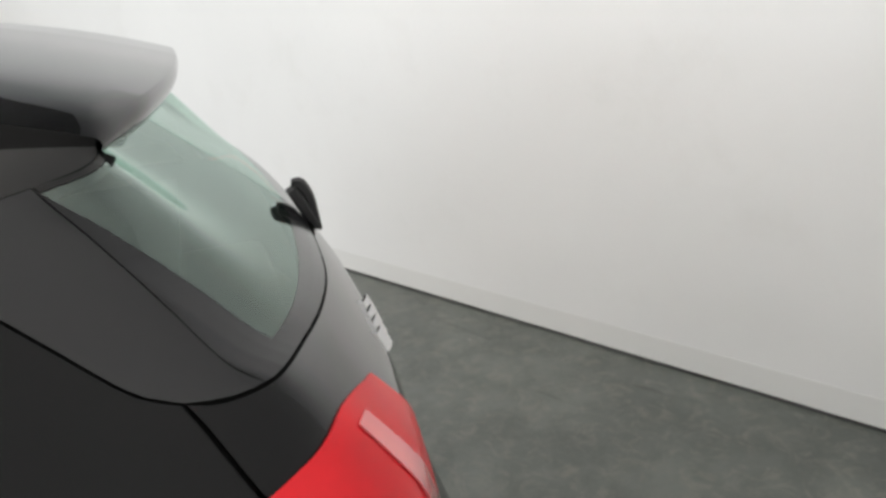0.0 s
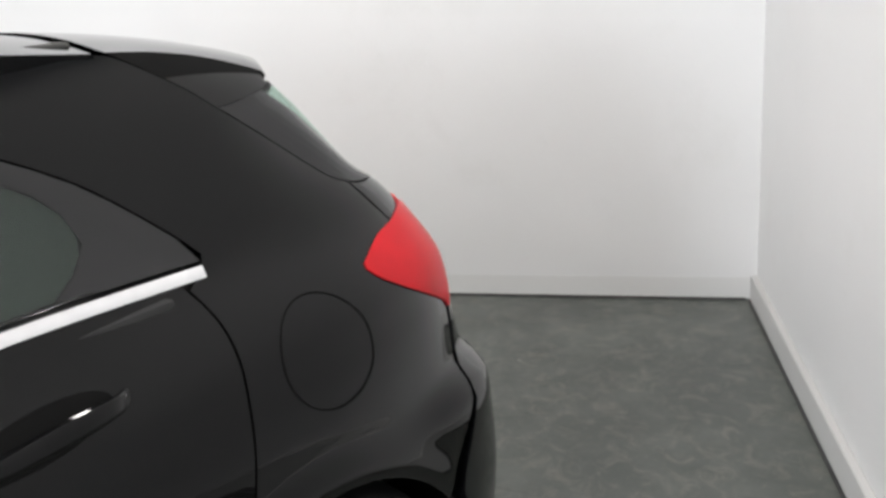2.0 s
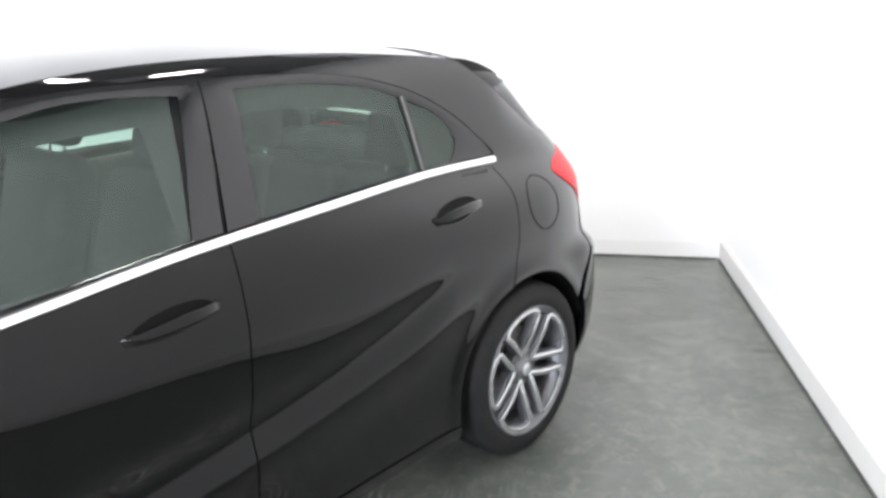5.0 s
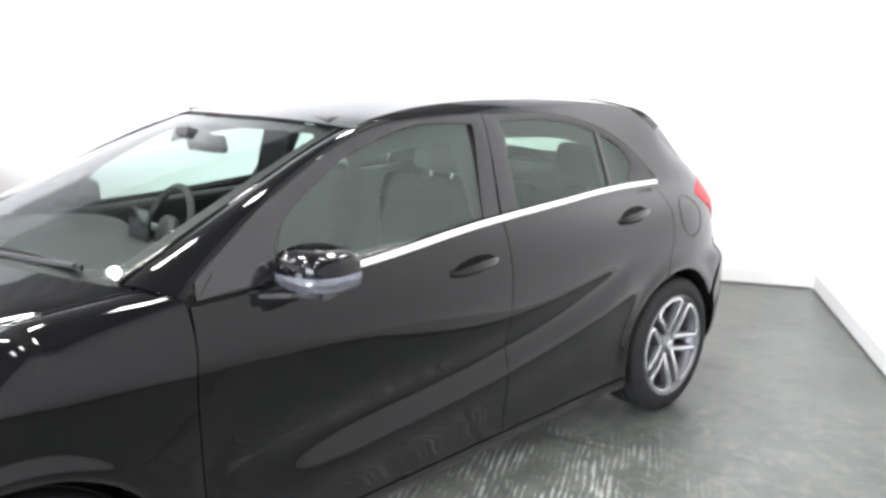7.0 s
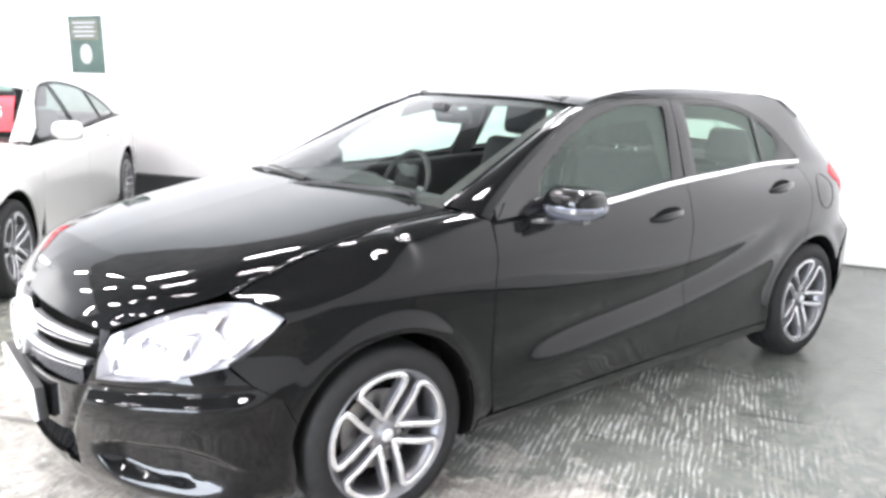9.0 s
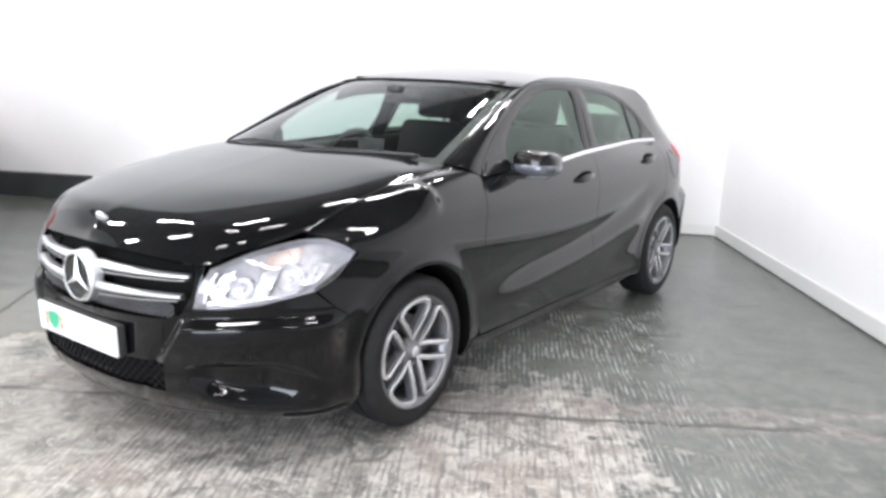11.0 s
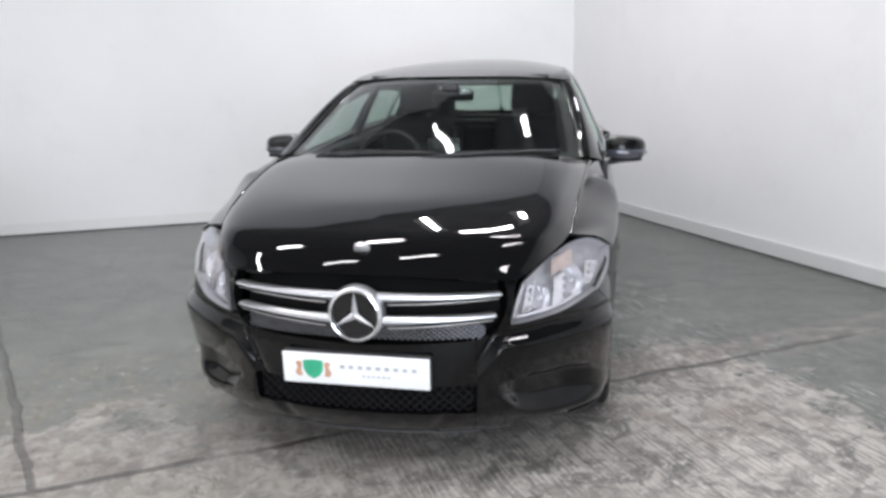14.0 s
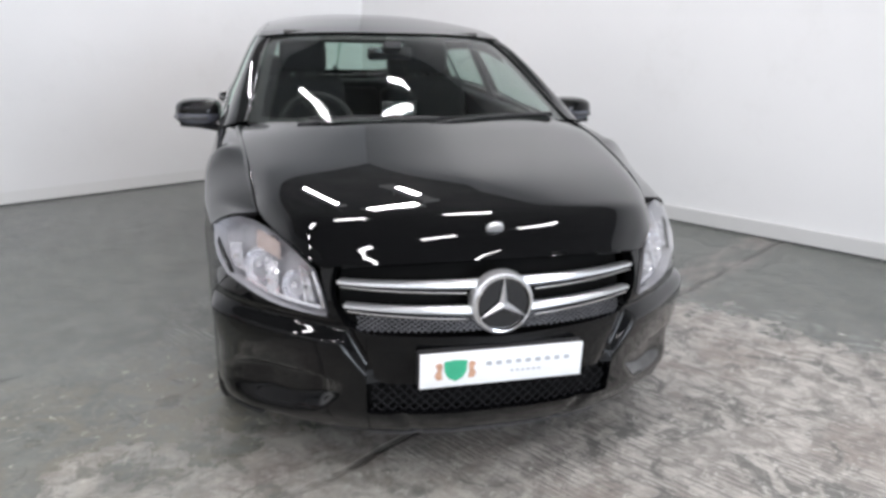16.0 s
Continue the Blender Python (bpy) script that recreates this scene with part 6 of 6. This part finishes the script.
def build_cabin(car):
    part("floor_pan", block((1.10, 3.9, 0.10), (0, -0.08, 0.23), bevel=0.02), DARK, car)
    part("engine_bay", block((1.05, 0.85, 0.40), (0, -1.55, 0.46), bevel=0.03), DARK, car)
    part("nose_core", block((0.80, 0.14, 0.34), (0, -2.05, 0.42), bevel=0.03), DARK, car)
    part("boot_core", block((1.05, 0.50, 0.62), (0, 1.60, 0.56), bevel=0.03), DARK, car)
    for side in (1, -1):
        # door trims close the flanks on the inside
        yy, zz = np.linspace(-0.93, 1.02, 30), np.linspace(0.20, 1.0, 8)
        g = np.array([[CAR.at(CAR.sy(y), z, -0.05) for z in zz] for y in yy])
        panel("door_trim", [g], DASH, car, side=side, lip=0, gap=0)
        part("door_shelf", block((0.07, 2.25, 0.03), (side * 0.745, 0.16, 1.005), (1.6, 0, 0), 0.012), DASH, car)
        g = np.array([[CAR.at(u, z, -0.045) for z in np.linspace(0.74, 1.045, 6)] for u in np.linspace(CAR.sy(1.24), CAR.u[-1], 40)])
        panel("rear_trim", [g], DASH, car, side=side, lip=0, gap=0)
        rows = [(np.linspace(-0.25, 1.15, 24), lambda y: (float(roof_line(y)) - 0.085, float(roof_line(y)) + 0.02), "roof_side_trim"),
                (np.linspace(0.20, 0.34, 4), lambda y: (1.0, 1.36), "pillar_trim"), (np.linspace(1.00, 1.34, 10), lambda y: (1.0, float(roof_line(y)) + 0.02), "pillar_trim")]
        for yy, span_z, name in rows:
            g = np.array([[CAR.at(CAR.sy(y), z, -0.045) for z in np.linspace(*span_z(y), 6)] for y in yy])
            panel(name, [g], TRIM_GREY, car, side=side, lip=0.006, gap=0)
    part("bulkhead", block((1.40, 0.05, 0.55), (0, -1.02, 0.70), bevel=0.01), DARK, car)
    # dashboard
    prof = [(-1.16, 1.015), (-1.0, 1.020), (-0.80, 1.012), (-0.64, 0.985), (-0.585, 0.945), (-0.60, 0.85), (-0.64, 0.70)]
    d = np.array([[(x, y - 0.06 * (1 - (x / 0.70) ** 2) * (y < -0.9), z + (0.035 * math.exp(-((x + 0.37) / 0.16) ** 2) if -0.9 < y < -0.6 else 0)) for y, z in smooth_line(prof, 4)] for x in np.linspace(-0.70, 0.70, 36)])
    panel("dashboard", [d], DASH, car, "charcoal dashboard", lip=0.0, gap=0, centre=(0, -0.9, 0.6))
    for x in (-0.62, -0.12, 0.12, 0.62):
        bm = lathe([(0.010, 0.020), (0.016, 0.036), (0.006, 0.043), (-0.01, 0.043)], 24)
        bm.transform(pose(x, -0.590, 0.90, 0, 0, 90))
        part("air_vent", bm, SATIN, car)
    part("display_screen", block((0.17, 0.012, 0.105), (0, -0.665, 1.045), (-8, 0, 0), 0.004), GLOSS_BLACK, car, "small black screen")
    # steering wheel on the car's right
    sw = empty("steering_wheel")
    sw.parent = car
    m = pose(-0.37, -0.42, 0.93, 66, 0, 0)
    ring = [m @ Vector((0.185 * math.cos(a), 0.185 * math.sin(a), 0)) for a in np.linspace(0, 2 * math.pi, 40, endpoint=False)]
    part("wheel_ring", sweep(ring, 0.030, 0.030, up=(0, 0.9, 0.4), closed=True, sides=8), DASH, sw, "black steering wheel ring")
    for a in (0, 180, 270):
        r = radians(a)
        part("wheel_spoke", sweep([m @ Vector((0.05 * math.cos(r), 0.05 * math.sin(r), 0)), m @ Vector((0.18 * math.cos(r), 0.18 * math.sin(r), 0))], 0.035, 0.014, up=(0, 0.9, 0.4), sides=6), SATIN, sw)
    bm = super_block((0.15, 0.13, 0.05), 2.6)
    bm.transform(m)
    part("wheel_boss", bm, DASH, sw)
    for x in (-0.37, 0.37):
        seat(car, x, 0.06, 0.52)
    for x in (-0.42, 0.42):
        seat(car, x, 0.88, 0.53, 0.48, 0.44)
    part("centre_backrest", block((0.42, 0.14, 0.48), (0, 1.12, 0.78), (-16, 0, 0), 0.05, segments=4), CLOTH, car, "black cloth centre backrest")
    part("headlining", block((1.02, 1.55, 0.012), (0, 0.55, 1.405), (0, 0, 0), 0.004), simple("grey_headlining", (0.10, 0.10, 0.095), 0.9, vary=0.1), car)
    part("parcel_shelf", block((1.06, 0.42, 0.02), (0, 1.47, 1.03), bevel=0.006), CLOTH, car)
    # inside mirror
    rm = empty("inside_mirror")
    rm.parent = car
    part("mirror_body", block((0.23, 0.035, 0.065), (0, -0.40, 1.305), (10, 0, 6), 0.015), GLOSS_BLACK, rm)
    part("mirror_stalk", sweep([(0, -0.40, 1.32), (0, -0.43, 1.352)], 0.02, 0.02, up=(1, 0, 0), sides=6), PLASTIC, rm)
    part("sensor_box", block((0.09, 0.10, 0.04), (0, -0.445, 1.338), (-18, 0, 0), 0.012), PLASTIC, rm)
    # windscreen wipers at rest
    for x0, x1, y0, y1 in ((-0.52, 0.06, -1.150, -1.225), (0.0, 0.60, -1.235, -1.085)):
        wp = empty("windscreen_wiper")
        wp.parent = car
        pts = smooth_line([(x0, y0 - 0.02, 1.058), ((x0 * 2 + x1) / 3, (y0 * 2 + y1) / 3 - 0.012, 1.077), (x1, y1 + 0.02, 1.081)], 8)
        part("wiper_arm", sweep(pts, 0.018, 0.012, sides=6), PLASTIC, wp)
        pts = smooth_line([(x0 + 0.05, y0 + 0.035, 1.070), ((x0 + x1) / 2, (y0 + y1) / 2 + 0.030, 1.080), (x1 + 0.02, y1 + 0.03, 1.076)], 8)
        part("wiper_blade", sweep(pts, 0.010, 0.018, sides=6), RUBBER, wp)


build_headlamps(car)
build_nose(car)
build_wheels(car)
build_mirrors(car)
build_cabin(car)


# ---- the white saloon beside it, built about its own centre, nose to -y ----
def saloon_extra(x, y, z, wf, wr):
    o = 0.008 * np.exp(-np.abs(z - (0.80 + 0.02 * y)) / 0.05) * (1 - wf) * (1 - wr)
    for c in (-1.55, 1.42):
        o = o + 0.010 * np.exp(-((np.hypot(y - c, z - 0.33) - 0.39) / 0.04) ** 2) * (z < 0.8)
    return o


SAL = Shell(
    plan=[(0, -2.40), (0.30, -2.37), (0.55, -2.28), (0.74, -2.12), (0.84, -1.92), (0.895, -1.60), (0.905, -0.9), (0.905, 0.0), (0.908, 0.9), (0.905, 1.5), (0.86, 2.0), (0.76, 2.33), (0.5, 2.44), (0.25, 2.475), (0, 2.48)],
    front=[(0.18, -0.10), (0.25, -0.02), (0.45, 0.0), (0.60, -0.02), (0.72, -0.07), (0.80, -0.14)],
    side=[(0.17, -0.10), (0.22, -0.04), (0.32, -0.015), (0.50, -0.010), (0.68, 0.0), (0.80, -0.004), (0.90, -0.030), (0.96, -0.065), (1.05, -0.115), (1.30, -0.255), (1.42, -0.35)],
    rear=[(0.20, -0.10), (0.30, -0.02), (0.55, 0.0), (0.75, -0.02), (0.92, -0.06), (1.02, -0.10), (1.3, -0.5)],
    extra=saloon_extra, nose=(0.4, -1.9), tail=(1.75, 0.6))


def build_saloon():
    car2 = tagged(empty("saloon_car"), "white four-door saloon with a red price card behind its windscreen", "car")
    S = SAL
    fa, ra, r = -1.55, 1.42, 0.375
    waist = pchip([(-1.0, 0.945), (-0.4, 0.955), (0.4, 0.975), (1.0, 0.995), (1.6, 1.01)])
    for side in (1, -1):
        low = arc(fa, 0.33, r, 160, -18, 30)
        g = S.patch(S.line(low), S.line([(-2.0, 0.74), (-1.5, 0.84), (-1.0, 0.935)]), S.line([low[0], (-1.95, 0.6), (-2.0, 0.74)]), S.line([low[-1], (-1.0, 0.5), (-1.0, 0.935)]), 30, 16)
        e = spread(smooth_line([(0.70, -2.02, 0.80), (0.76, -1.5, 0.90), (0.775, -1.0, 0.965)]), 30)
        t = np.linspace(0, 1, 5)[None, :, None]
        panel("front_wing", [g, (1 - t) * g[:, -1][:, None] + t * e[:, None]], WHITE_PAINT, car2, side=side)
        for name, y0, y1 in (("front_door", -1.0, 0.12), ("rear_door", 0.12, 1.02)):
            yy = np.linspace(y0, y1, 14)
            z0 = 0.27
            if name == "rear_door":
                rt = [(1.035, 0.27), *arc(ra, 0.33, r + 0.005, 178, 132, 8), (1.22, 0.70), (1.20, float(waist(1.20)))]
                yy = np.linspace(y0, 1.20, 14)
                g = S.patch(S.line([(y0, z0), (1.035, z0)]), S.line(list(zip(yy, waist(yy)))), S.line([(y0, z0), (y0, float(waist(y0)))]), S.line(rt), 30, 20)
            else:
                g = S.patch(S.line([(y0, z0), (y1, z0)]), S.line(list(zip(yy, waist(yy)))), S.line([(y0, z0), (y0, float(waist(y0)))]), S.line([(y1, z0), (y1, float(waist(y1)))]), 30, 20)
            d = panel(name, [g], WHITE_PAINT, car2, side=side)
            hy = y1 - 0.16
            pts = [S.at(S.sy(a), 0.87 + 0.01 * k, 0.022 * math.sin(math.pi * (0.1 + 0.8 * k)) ** 0.5) * [side, 1, 1] for k, a in zip(np.linspace(0, 1, 8), np.linspace(hy - 0.1, hy + 0.1, 8))]
            part("door_handle", sweep(pts, 0.028, 0.014, up=(side, 0, 0)), WHITE_PAINT, d)
        low = arc(ra, 0.33, r, 132, 20, 24)
        g = S.patch(S.line(low), S.line([(1.20, float(waist(1.2))), (1.75, 1.00), (2.20, 0.985)]), S.line([low[0], (1.22, 0.70), (1.20, float(waist(1.2)))]), S.line([low[-1], (2.15, 0.6), (2.20, 0.985)]), 30, 18)
        panel("rear_quarter", [g], WHITE_PAINT, car2, side=side)
        sill = S.patch(S.line([(-1.17, 0.19), (1.04, 0.19)]), S.line([(-1.17, 0.265), (1.03, 0.265)]), S.line([(-1.17, 0.19), (-1.17, 0.265)]), S.line([(1.04, 0.19), (1.03, 0.265)]), 20, 5)
        panel("sill", [sill], WHITE_PAINT, car2, side=side, lip=0.05)
        # side windows: dark frames round tinted glass, from the door mirror to the rear pillar
        head = smooth_line([(-0.70, 1.03), (-0.42, 1.21), (-0.15, 1.315), (0.15, 1.352), (0.5, 1.345), (0.9, 1.285), (1.22, 1.175), (1.42, 1.05)])
        head_f = pchip([(a, b) for a, b in head])
        foot = lambda y: float(waist(y)) + 0.02
        for name, a, b in (("front_side_window", -0.78, 0.10), ("rear_side_window", 0.16, 0.92), ("corner_window", 0.96, 1.38)):
            ys = np.linspace(a, b, 12)
            tops = np.array([(y, max(float(head_f(y)), foot(y) + 0.02)) for y in ys])
            g = S.patch(S.line([(y, foot(y)) for y in ys]), S.line(tops), S.line([(a, foot(a)), tuple(tops[0])]), S.line([(b, foot(b)), tuple(tops[-1])]), 12, 8, -0.006)
            panel(name, [g], GLASS_PALE, car2, "pale tinted side window", side=side, lip=0, gap=0).visible_shadow = False
            edge = [g[k, 0] for k in range(12)] + [g[-1, k] for k in range(1, 8)] + [g[k, -1] for k in range(10, -1, -1)] + [g[0, k] for k in range(6, 0, -1)]
            part("window_seal", sweep([q * [side, 1, 1] for q in edge], 0.022, 0.014, up=(side, 0, 0.4), closed=True, sides=6), PLASTIC, car2, "dark window frame")
        # roof side and rear pillar
        rail = smooth_line([(-0.36, 1.30), (-0.1, 1.375), (0.2, 1.405), (0.55, 1.40), (0.95, 1.345), (1.35, 1.22), (1.75, 1.02)])
        hd = smooth_line([(-0.42, 1.225), (-0.15, 1.328), (0.15, 1.365), (0.5, 1.358), (0.9, 1.298), (1.24, 1.186), (1.46, 1.03)])
        g = S.patch(S.line(hd), S.line(rail), S.line([tuple(hd[0]), tuple(rail[0])]), S.line([tuple(hd[-1]), tuple(rail[-1])]), 40, 5)
        panel("roof_rail", [g], WHITE_PAINT, car2, side=side, gap=0)
        lo = S.line([(-0.98, 0.97), (-0.72, 1.045), (-0.44, 1.215)])
        inn = smooth_line([(0.745, -1.12, 0.985), (0.690, -0.75, 1.165), (0.612, -0.36, 1.325)])
        n = 14
        o3 = spread(S.at(lo[:, 0], lo[:, 1]), n)
        i3 = spread(inn, n)
        t = np.linspace(0, 1, 5)[None, :, None]
        m3 = (o3 + i3) / 2 + np.array([0.02, -0.02, 0.02])
        panel("windscreen_pillar", [(1 - t) ** 2 * o3[:, None] + 2 * t * (1 - t) * m3[:, None] + t ** 2 * i3[:, None]], WHITE_PAINT, car2, side=side, gap=0)
        # mirror
        mr = empty("door_mirror")
        mr.parent = car2
        bm = super_block((0.22, 0.13, 0.15), 3.2)
        bm.transform(pose(side * 0.98, -0.62, 1.02))
        part("mirror_shell", bm, WHITE_PAINT, mr)
        part("mirror_foot", sweep([(side * 0.83, -0.68, 0.965), (side * 0.92, -0.64, 0.97)], 0.06, 0.025), PLASTIC, mr)
        part("mirror_glass", block((0.17, 0.004, 0.11), (side * 0.985, -0.553, 1.02), bevel=0.001), MIRROR, mr)
        # lamps
        g = coons([(0.45, -2.33, 0.60), (0.66, -2.20, 0.61), (0.80, -1.98, 0.66)], [(0.50, -2.25, 0.72), (0.66, -2.10, 0.76), (0.79, -1.92, 0.77)], [(0.45, -2.33, 0.60), (0.50, -2.25, 0.72)], [(0.80, -1.98, 0.66), (0.79, -1.92, 0.77)], 14, 6)
        panel("headlamp", [g], LAMP_GREY, car2, "silver headlamp", side=side, lip=0.01)
        g = S.patch([(S.sy(2.22), 0.78), (S.rx(0.45), 0.76)], [(S.sy(2.18), 0.93), (S.rx(0.45), 0.90)], [(S.sy(2.22), 0.78), (S.sy(2.18), 0.93)], [(S.rx(0.45), 0.76), (S.rx(0.45), 0.90)], 14, 6, 0.004)
        panel("rear_lamp", [g], RED, car2, "red rear lamp", side=side, lip=0.01)
        liner = np.array([[S.at(S.sy(c + 0.385 * math.cos(a)), 0.33 + 0.385 * math.sin(a)) * [k, 1, 1] for k in (0.98, 0.65)] for c in (fa,) for a in np.linspace(radians(-20), radians(200), 20)])
        panel("arch_liner", [liner], DARK, car2, side=side, lip=0, centre=(0, fa, 3))
        liner = np.array([[S.at(S.sy(ra + 0.385 * math.cos(a)), 0.33 + 0.385 * math.sin(a)) * [k, 1, 1] for k in (0.98, 0.65)] for a in np.linspace(radians(-20), radians(200), 20)])
        panel("arch_liner", [liner], DARK, car2, side=side, lip=0, centre=(0, ra, 3))
    # bonnet, windscreen, roof, boot, bumpers
    g = coons(smooth_line([(0, -2.33, 0.76), (0.3, -2.30, 0.755), (0.52, -2.20, 0.745)]), smooth_line([(0, -1.30, 1.0), (0.4, -1.25, 0.995), (0.775, -1.05, 0.965)]), smooth_line([(0, -2.33, 0.76), (0, -2.0, 0.88), (0, -1.3, 1.0)]),
              smooth_line([(0.52, -2.20, 0.745), (0.70, -1.95, 0.81), (0.765, -1.5, 0.90), (0.775, -1.05, 0.965)]), 16, 24)
    panel("bonnet", both(g), WHITE_PAINT, car2, "white bonnet")
    g = coons(smooth_line([(0, -1.36, 0.99), (0.4, -1.28, 0.99), (0.745, -1.12, 0.985)]), smooth_line([(0, -0.46, 1.355), (0.3, -0.43, 1.35), (0.612, -0.36, 1.325)]), [(0, -1.36, 0.99), (0, -0.9, 1.19), (0, -0.46, 1.355)], smooth_line([(0.745, -1.12, 0.985), (0.690, -0.75, 1.165), (0.612, -0.36, 1.325)]), 16, 16)
    panel("windscreen", both(g), GLASS, car2, "clear windscreen", lip=0, gap=0).visible_shadow = False
    rail = spread(smooth_line([(-0.36, 1.30), (-0.1, 1.375), (0.2, 1.405), (0.55, 1.40), (0.95, 1.345), (1.35, 1.22), (1.75, 1.02)]), 30)
    e = S.at(np.array([S.sy(y) for y in rail[:, 0]]), rail[:, 1])
    e[0] = (0.612, -0.36, 1.325)
    s = np.linspace(0, 1, 12)[None, :]
    rise = (0.055 * (1 - step(e[:, 1], 0.9, 1.7)) + 0.02)[:, None]
    roof = np.stack([e[:, :1] * s, e[:, 1:2] - 0.10 * (1 - s ** 2) * (1 - step(e[:, 1:2], -0.3, 0.2)), e[:, 2:] + rise * (1 - s ** 2.4)], -1)
    panel("roof", both(roof[:21]), WHITE_PAINT, car2, "white roof", gap=0)
    panel("rear_window", both(roof[20:]), GLASS_REAR, car2, "dark rear window", lip=0, gap=0).visible_shadow = False
    g = coons(smooth_line([(0, 1.80, 1.04), (0.4, 1.79, 1.035), (0.70, 1.74, 1.02)]), smooth_line([(0, 2.40, 0.985), (0.4, 2.37, 0.98), (0.68, 2.24, 0.97)]), [(0, 1.80, 1.04), (0, 2.40, 0.985)], [(0.70, 1.74, 1.02), (0.68, 2.24, 0.97)], 12, 10)
    panel("boot_lid", both(g), WHITE_PAINT, car2, "white boot lid")
    c = S.u[-1]
    g = S.patch([(S.sy(1.78), 0.22), (c, 0.22)], [(S.sy(2.20), 0.97), (c, 0.975)], [(S.sy(1.78), 0.22), (S.sy(1.80), 0.45), (S.sy(2.2), 0.97)], [(c, 0.22), (c, 0.975)], 30, 18)
    panel("rear_bumper", both(g), WHITE_PAINT, car2, "white rear bumper")
    g = S.patch([(0, 0.20), (S.sy(-1.92), 0.20)], [(0, 0.72), (S.fx(0.45), 0.62), (S.sy(-2.0), 0.70)], [(0, 0.20), (0, 0.72)], [(S.sy(-1.92), 0.20), (S.sy(-1.90), 0.46), (S.sy(-2.0), 0.70)], 40, 16)
    panel("front_bumper", both(g), WHITE_PAINT, car2, "white front bumper")
    for k in (1, -1):
        pts = [S.at(S.fx(x), 0.64, 0.006) * [k, 1, 1] for x in np.linspace(0.03, 0.28, 8)]
        part("grille", sweep(pts, 0.16, 0.02, up=(0, -1, 0)), GLOSS_BLACK, car2, "black twin grille")
    # inside: seats, dark floor
    part("floor_pan", block((1.2, 4.2, 0.5), (0, 0, 0.45), bevel=0.03), DARK, car2)
    for x in (-0.38, 0.38):
        seat(car2, x, 0.05, 0.50)
    seat(car2, 0, 0.85, 0.52, 0.5, 1.2)
    part("dashboard", block((1.35, 0.5, 0.25), (0, -0.95, 0.86), bevel=0.06), DASH, car2)
    # price card behind the top of the windscreen
    card = empty("price_card")
    card.parent = car2
    m = pose(0.27, -0.68, 1.165, 66, 0, 0)
    for name, bm, mat, lab in (("card_back", block((0.74, 0.32, 0.006), (0, 0, 0), bevel=0.002), GLOSS_BLACK, "black card"), ("card_print", block((0.735, 0.27, 0.006), (0.0, -0.022, 0.006), bevel=0.002), CARD_RED, "red print")):
        bm.transform(m)
        part(name, bm, mat, card, lab)
    for k in range(2):
        bm = block((0.30, 0.016, 0.003), (-0.16, 0.055 - 0.115 * k, 0.011), bevel=0)
        bm.transform(m)
        part("text_bar", bm, PAPER, card)
    fc = bpy.data.curves.new("price", "FONT")
    fc.body, fc.size, fc.extrude, fc.align_x = "495", 0.11, 0.001, "LEFT"
    tmp = bpy.data.objects.new("price", fc)
    scene.collection.objects.link(tmp)
    me = bpy.data.meshes.new_from_object(tmp.evaluated_get(bpy.context.evaluated_depsgraph_get()))
    bpy.data.objects.remove(tmp)
    me.materials.clear()
    me.materials.append(PAPER)
    ob = new("price_figures", me)
    ob.parent = card
    ob.matrix_basis = m @ pose(0.13, -0.045, 0.012)
    first = wheel(car2)
    first.matrix_basis = pose(0.79, fa, 0.325, 40) @ Matrix.Diagonal((1, 1.03, 1.03, 1))
    for x, y, a, b in ((0.79, ra, 10, 0), (-0.79, fa, 0, 180), (-0.79, ra, 0, 180)):
        copy_thing(first, pose(x, y, 0.325, a, 0, b))
    return car2


GLASS_PALE = glass_mat("pale_tinted_glass", (0.42, 0.46, 0.44), 1.7)
CARD_RED = simple("red_card_print", (0.62, 0.03, 0.05), 0.5, vary=0.08)
saloon = build_saloon()
phi = radians(61)
turn2 = Matrix.Rotation(phi, 4, "Z")
at2 = Vector((-2.77, -1.83, 0)) - (turn2 @ Vector((0.90, -1.55, 0)))
saloon.matrix_basis = Matrix.Translation(at2) @ turn2
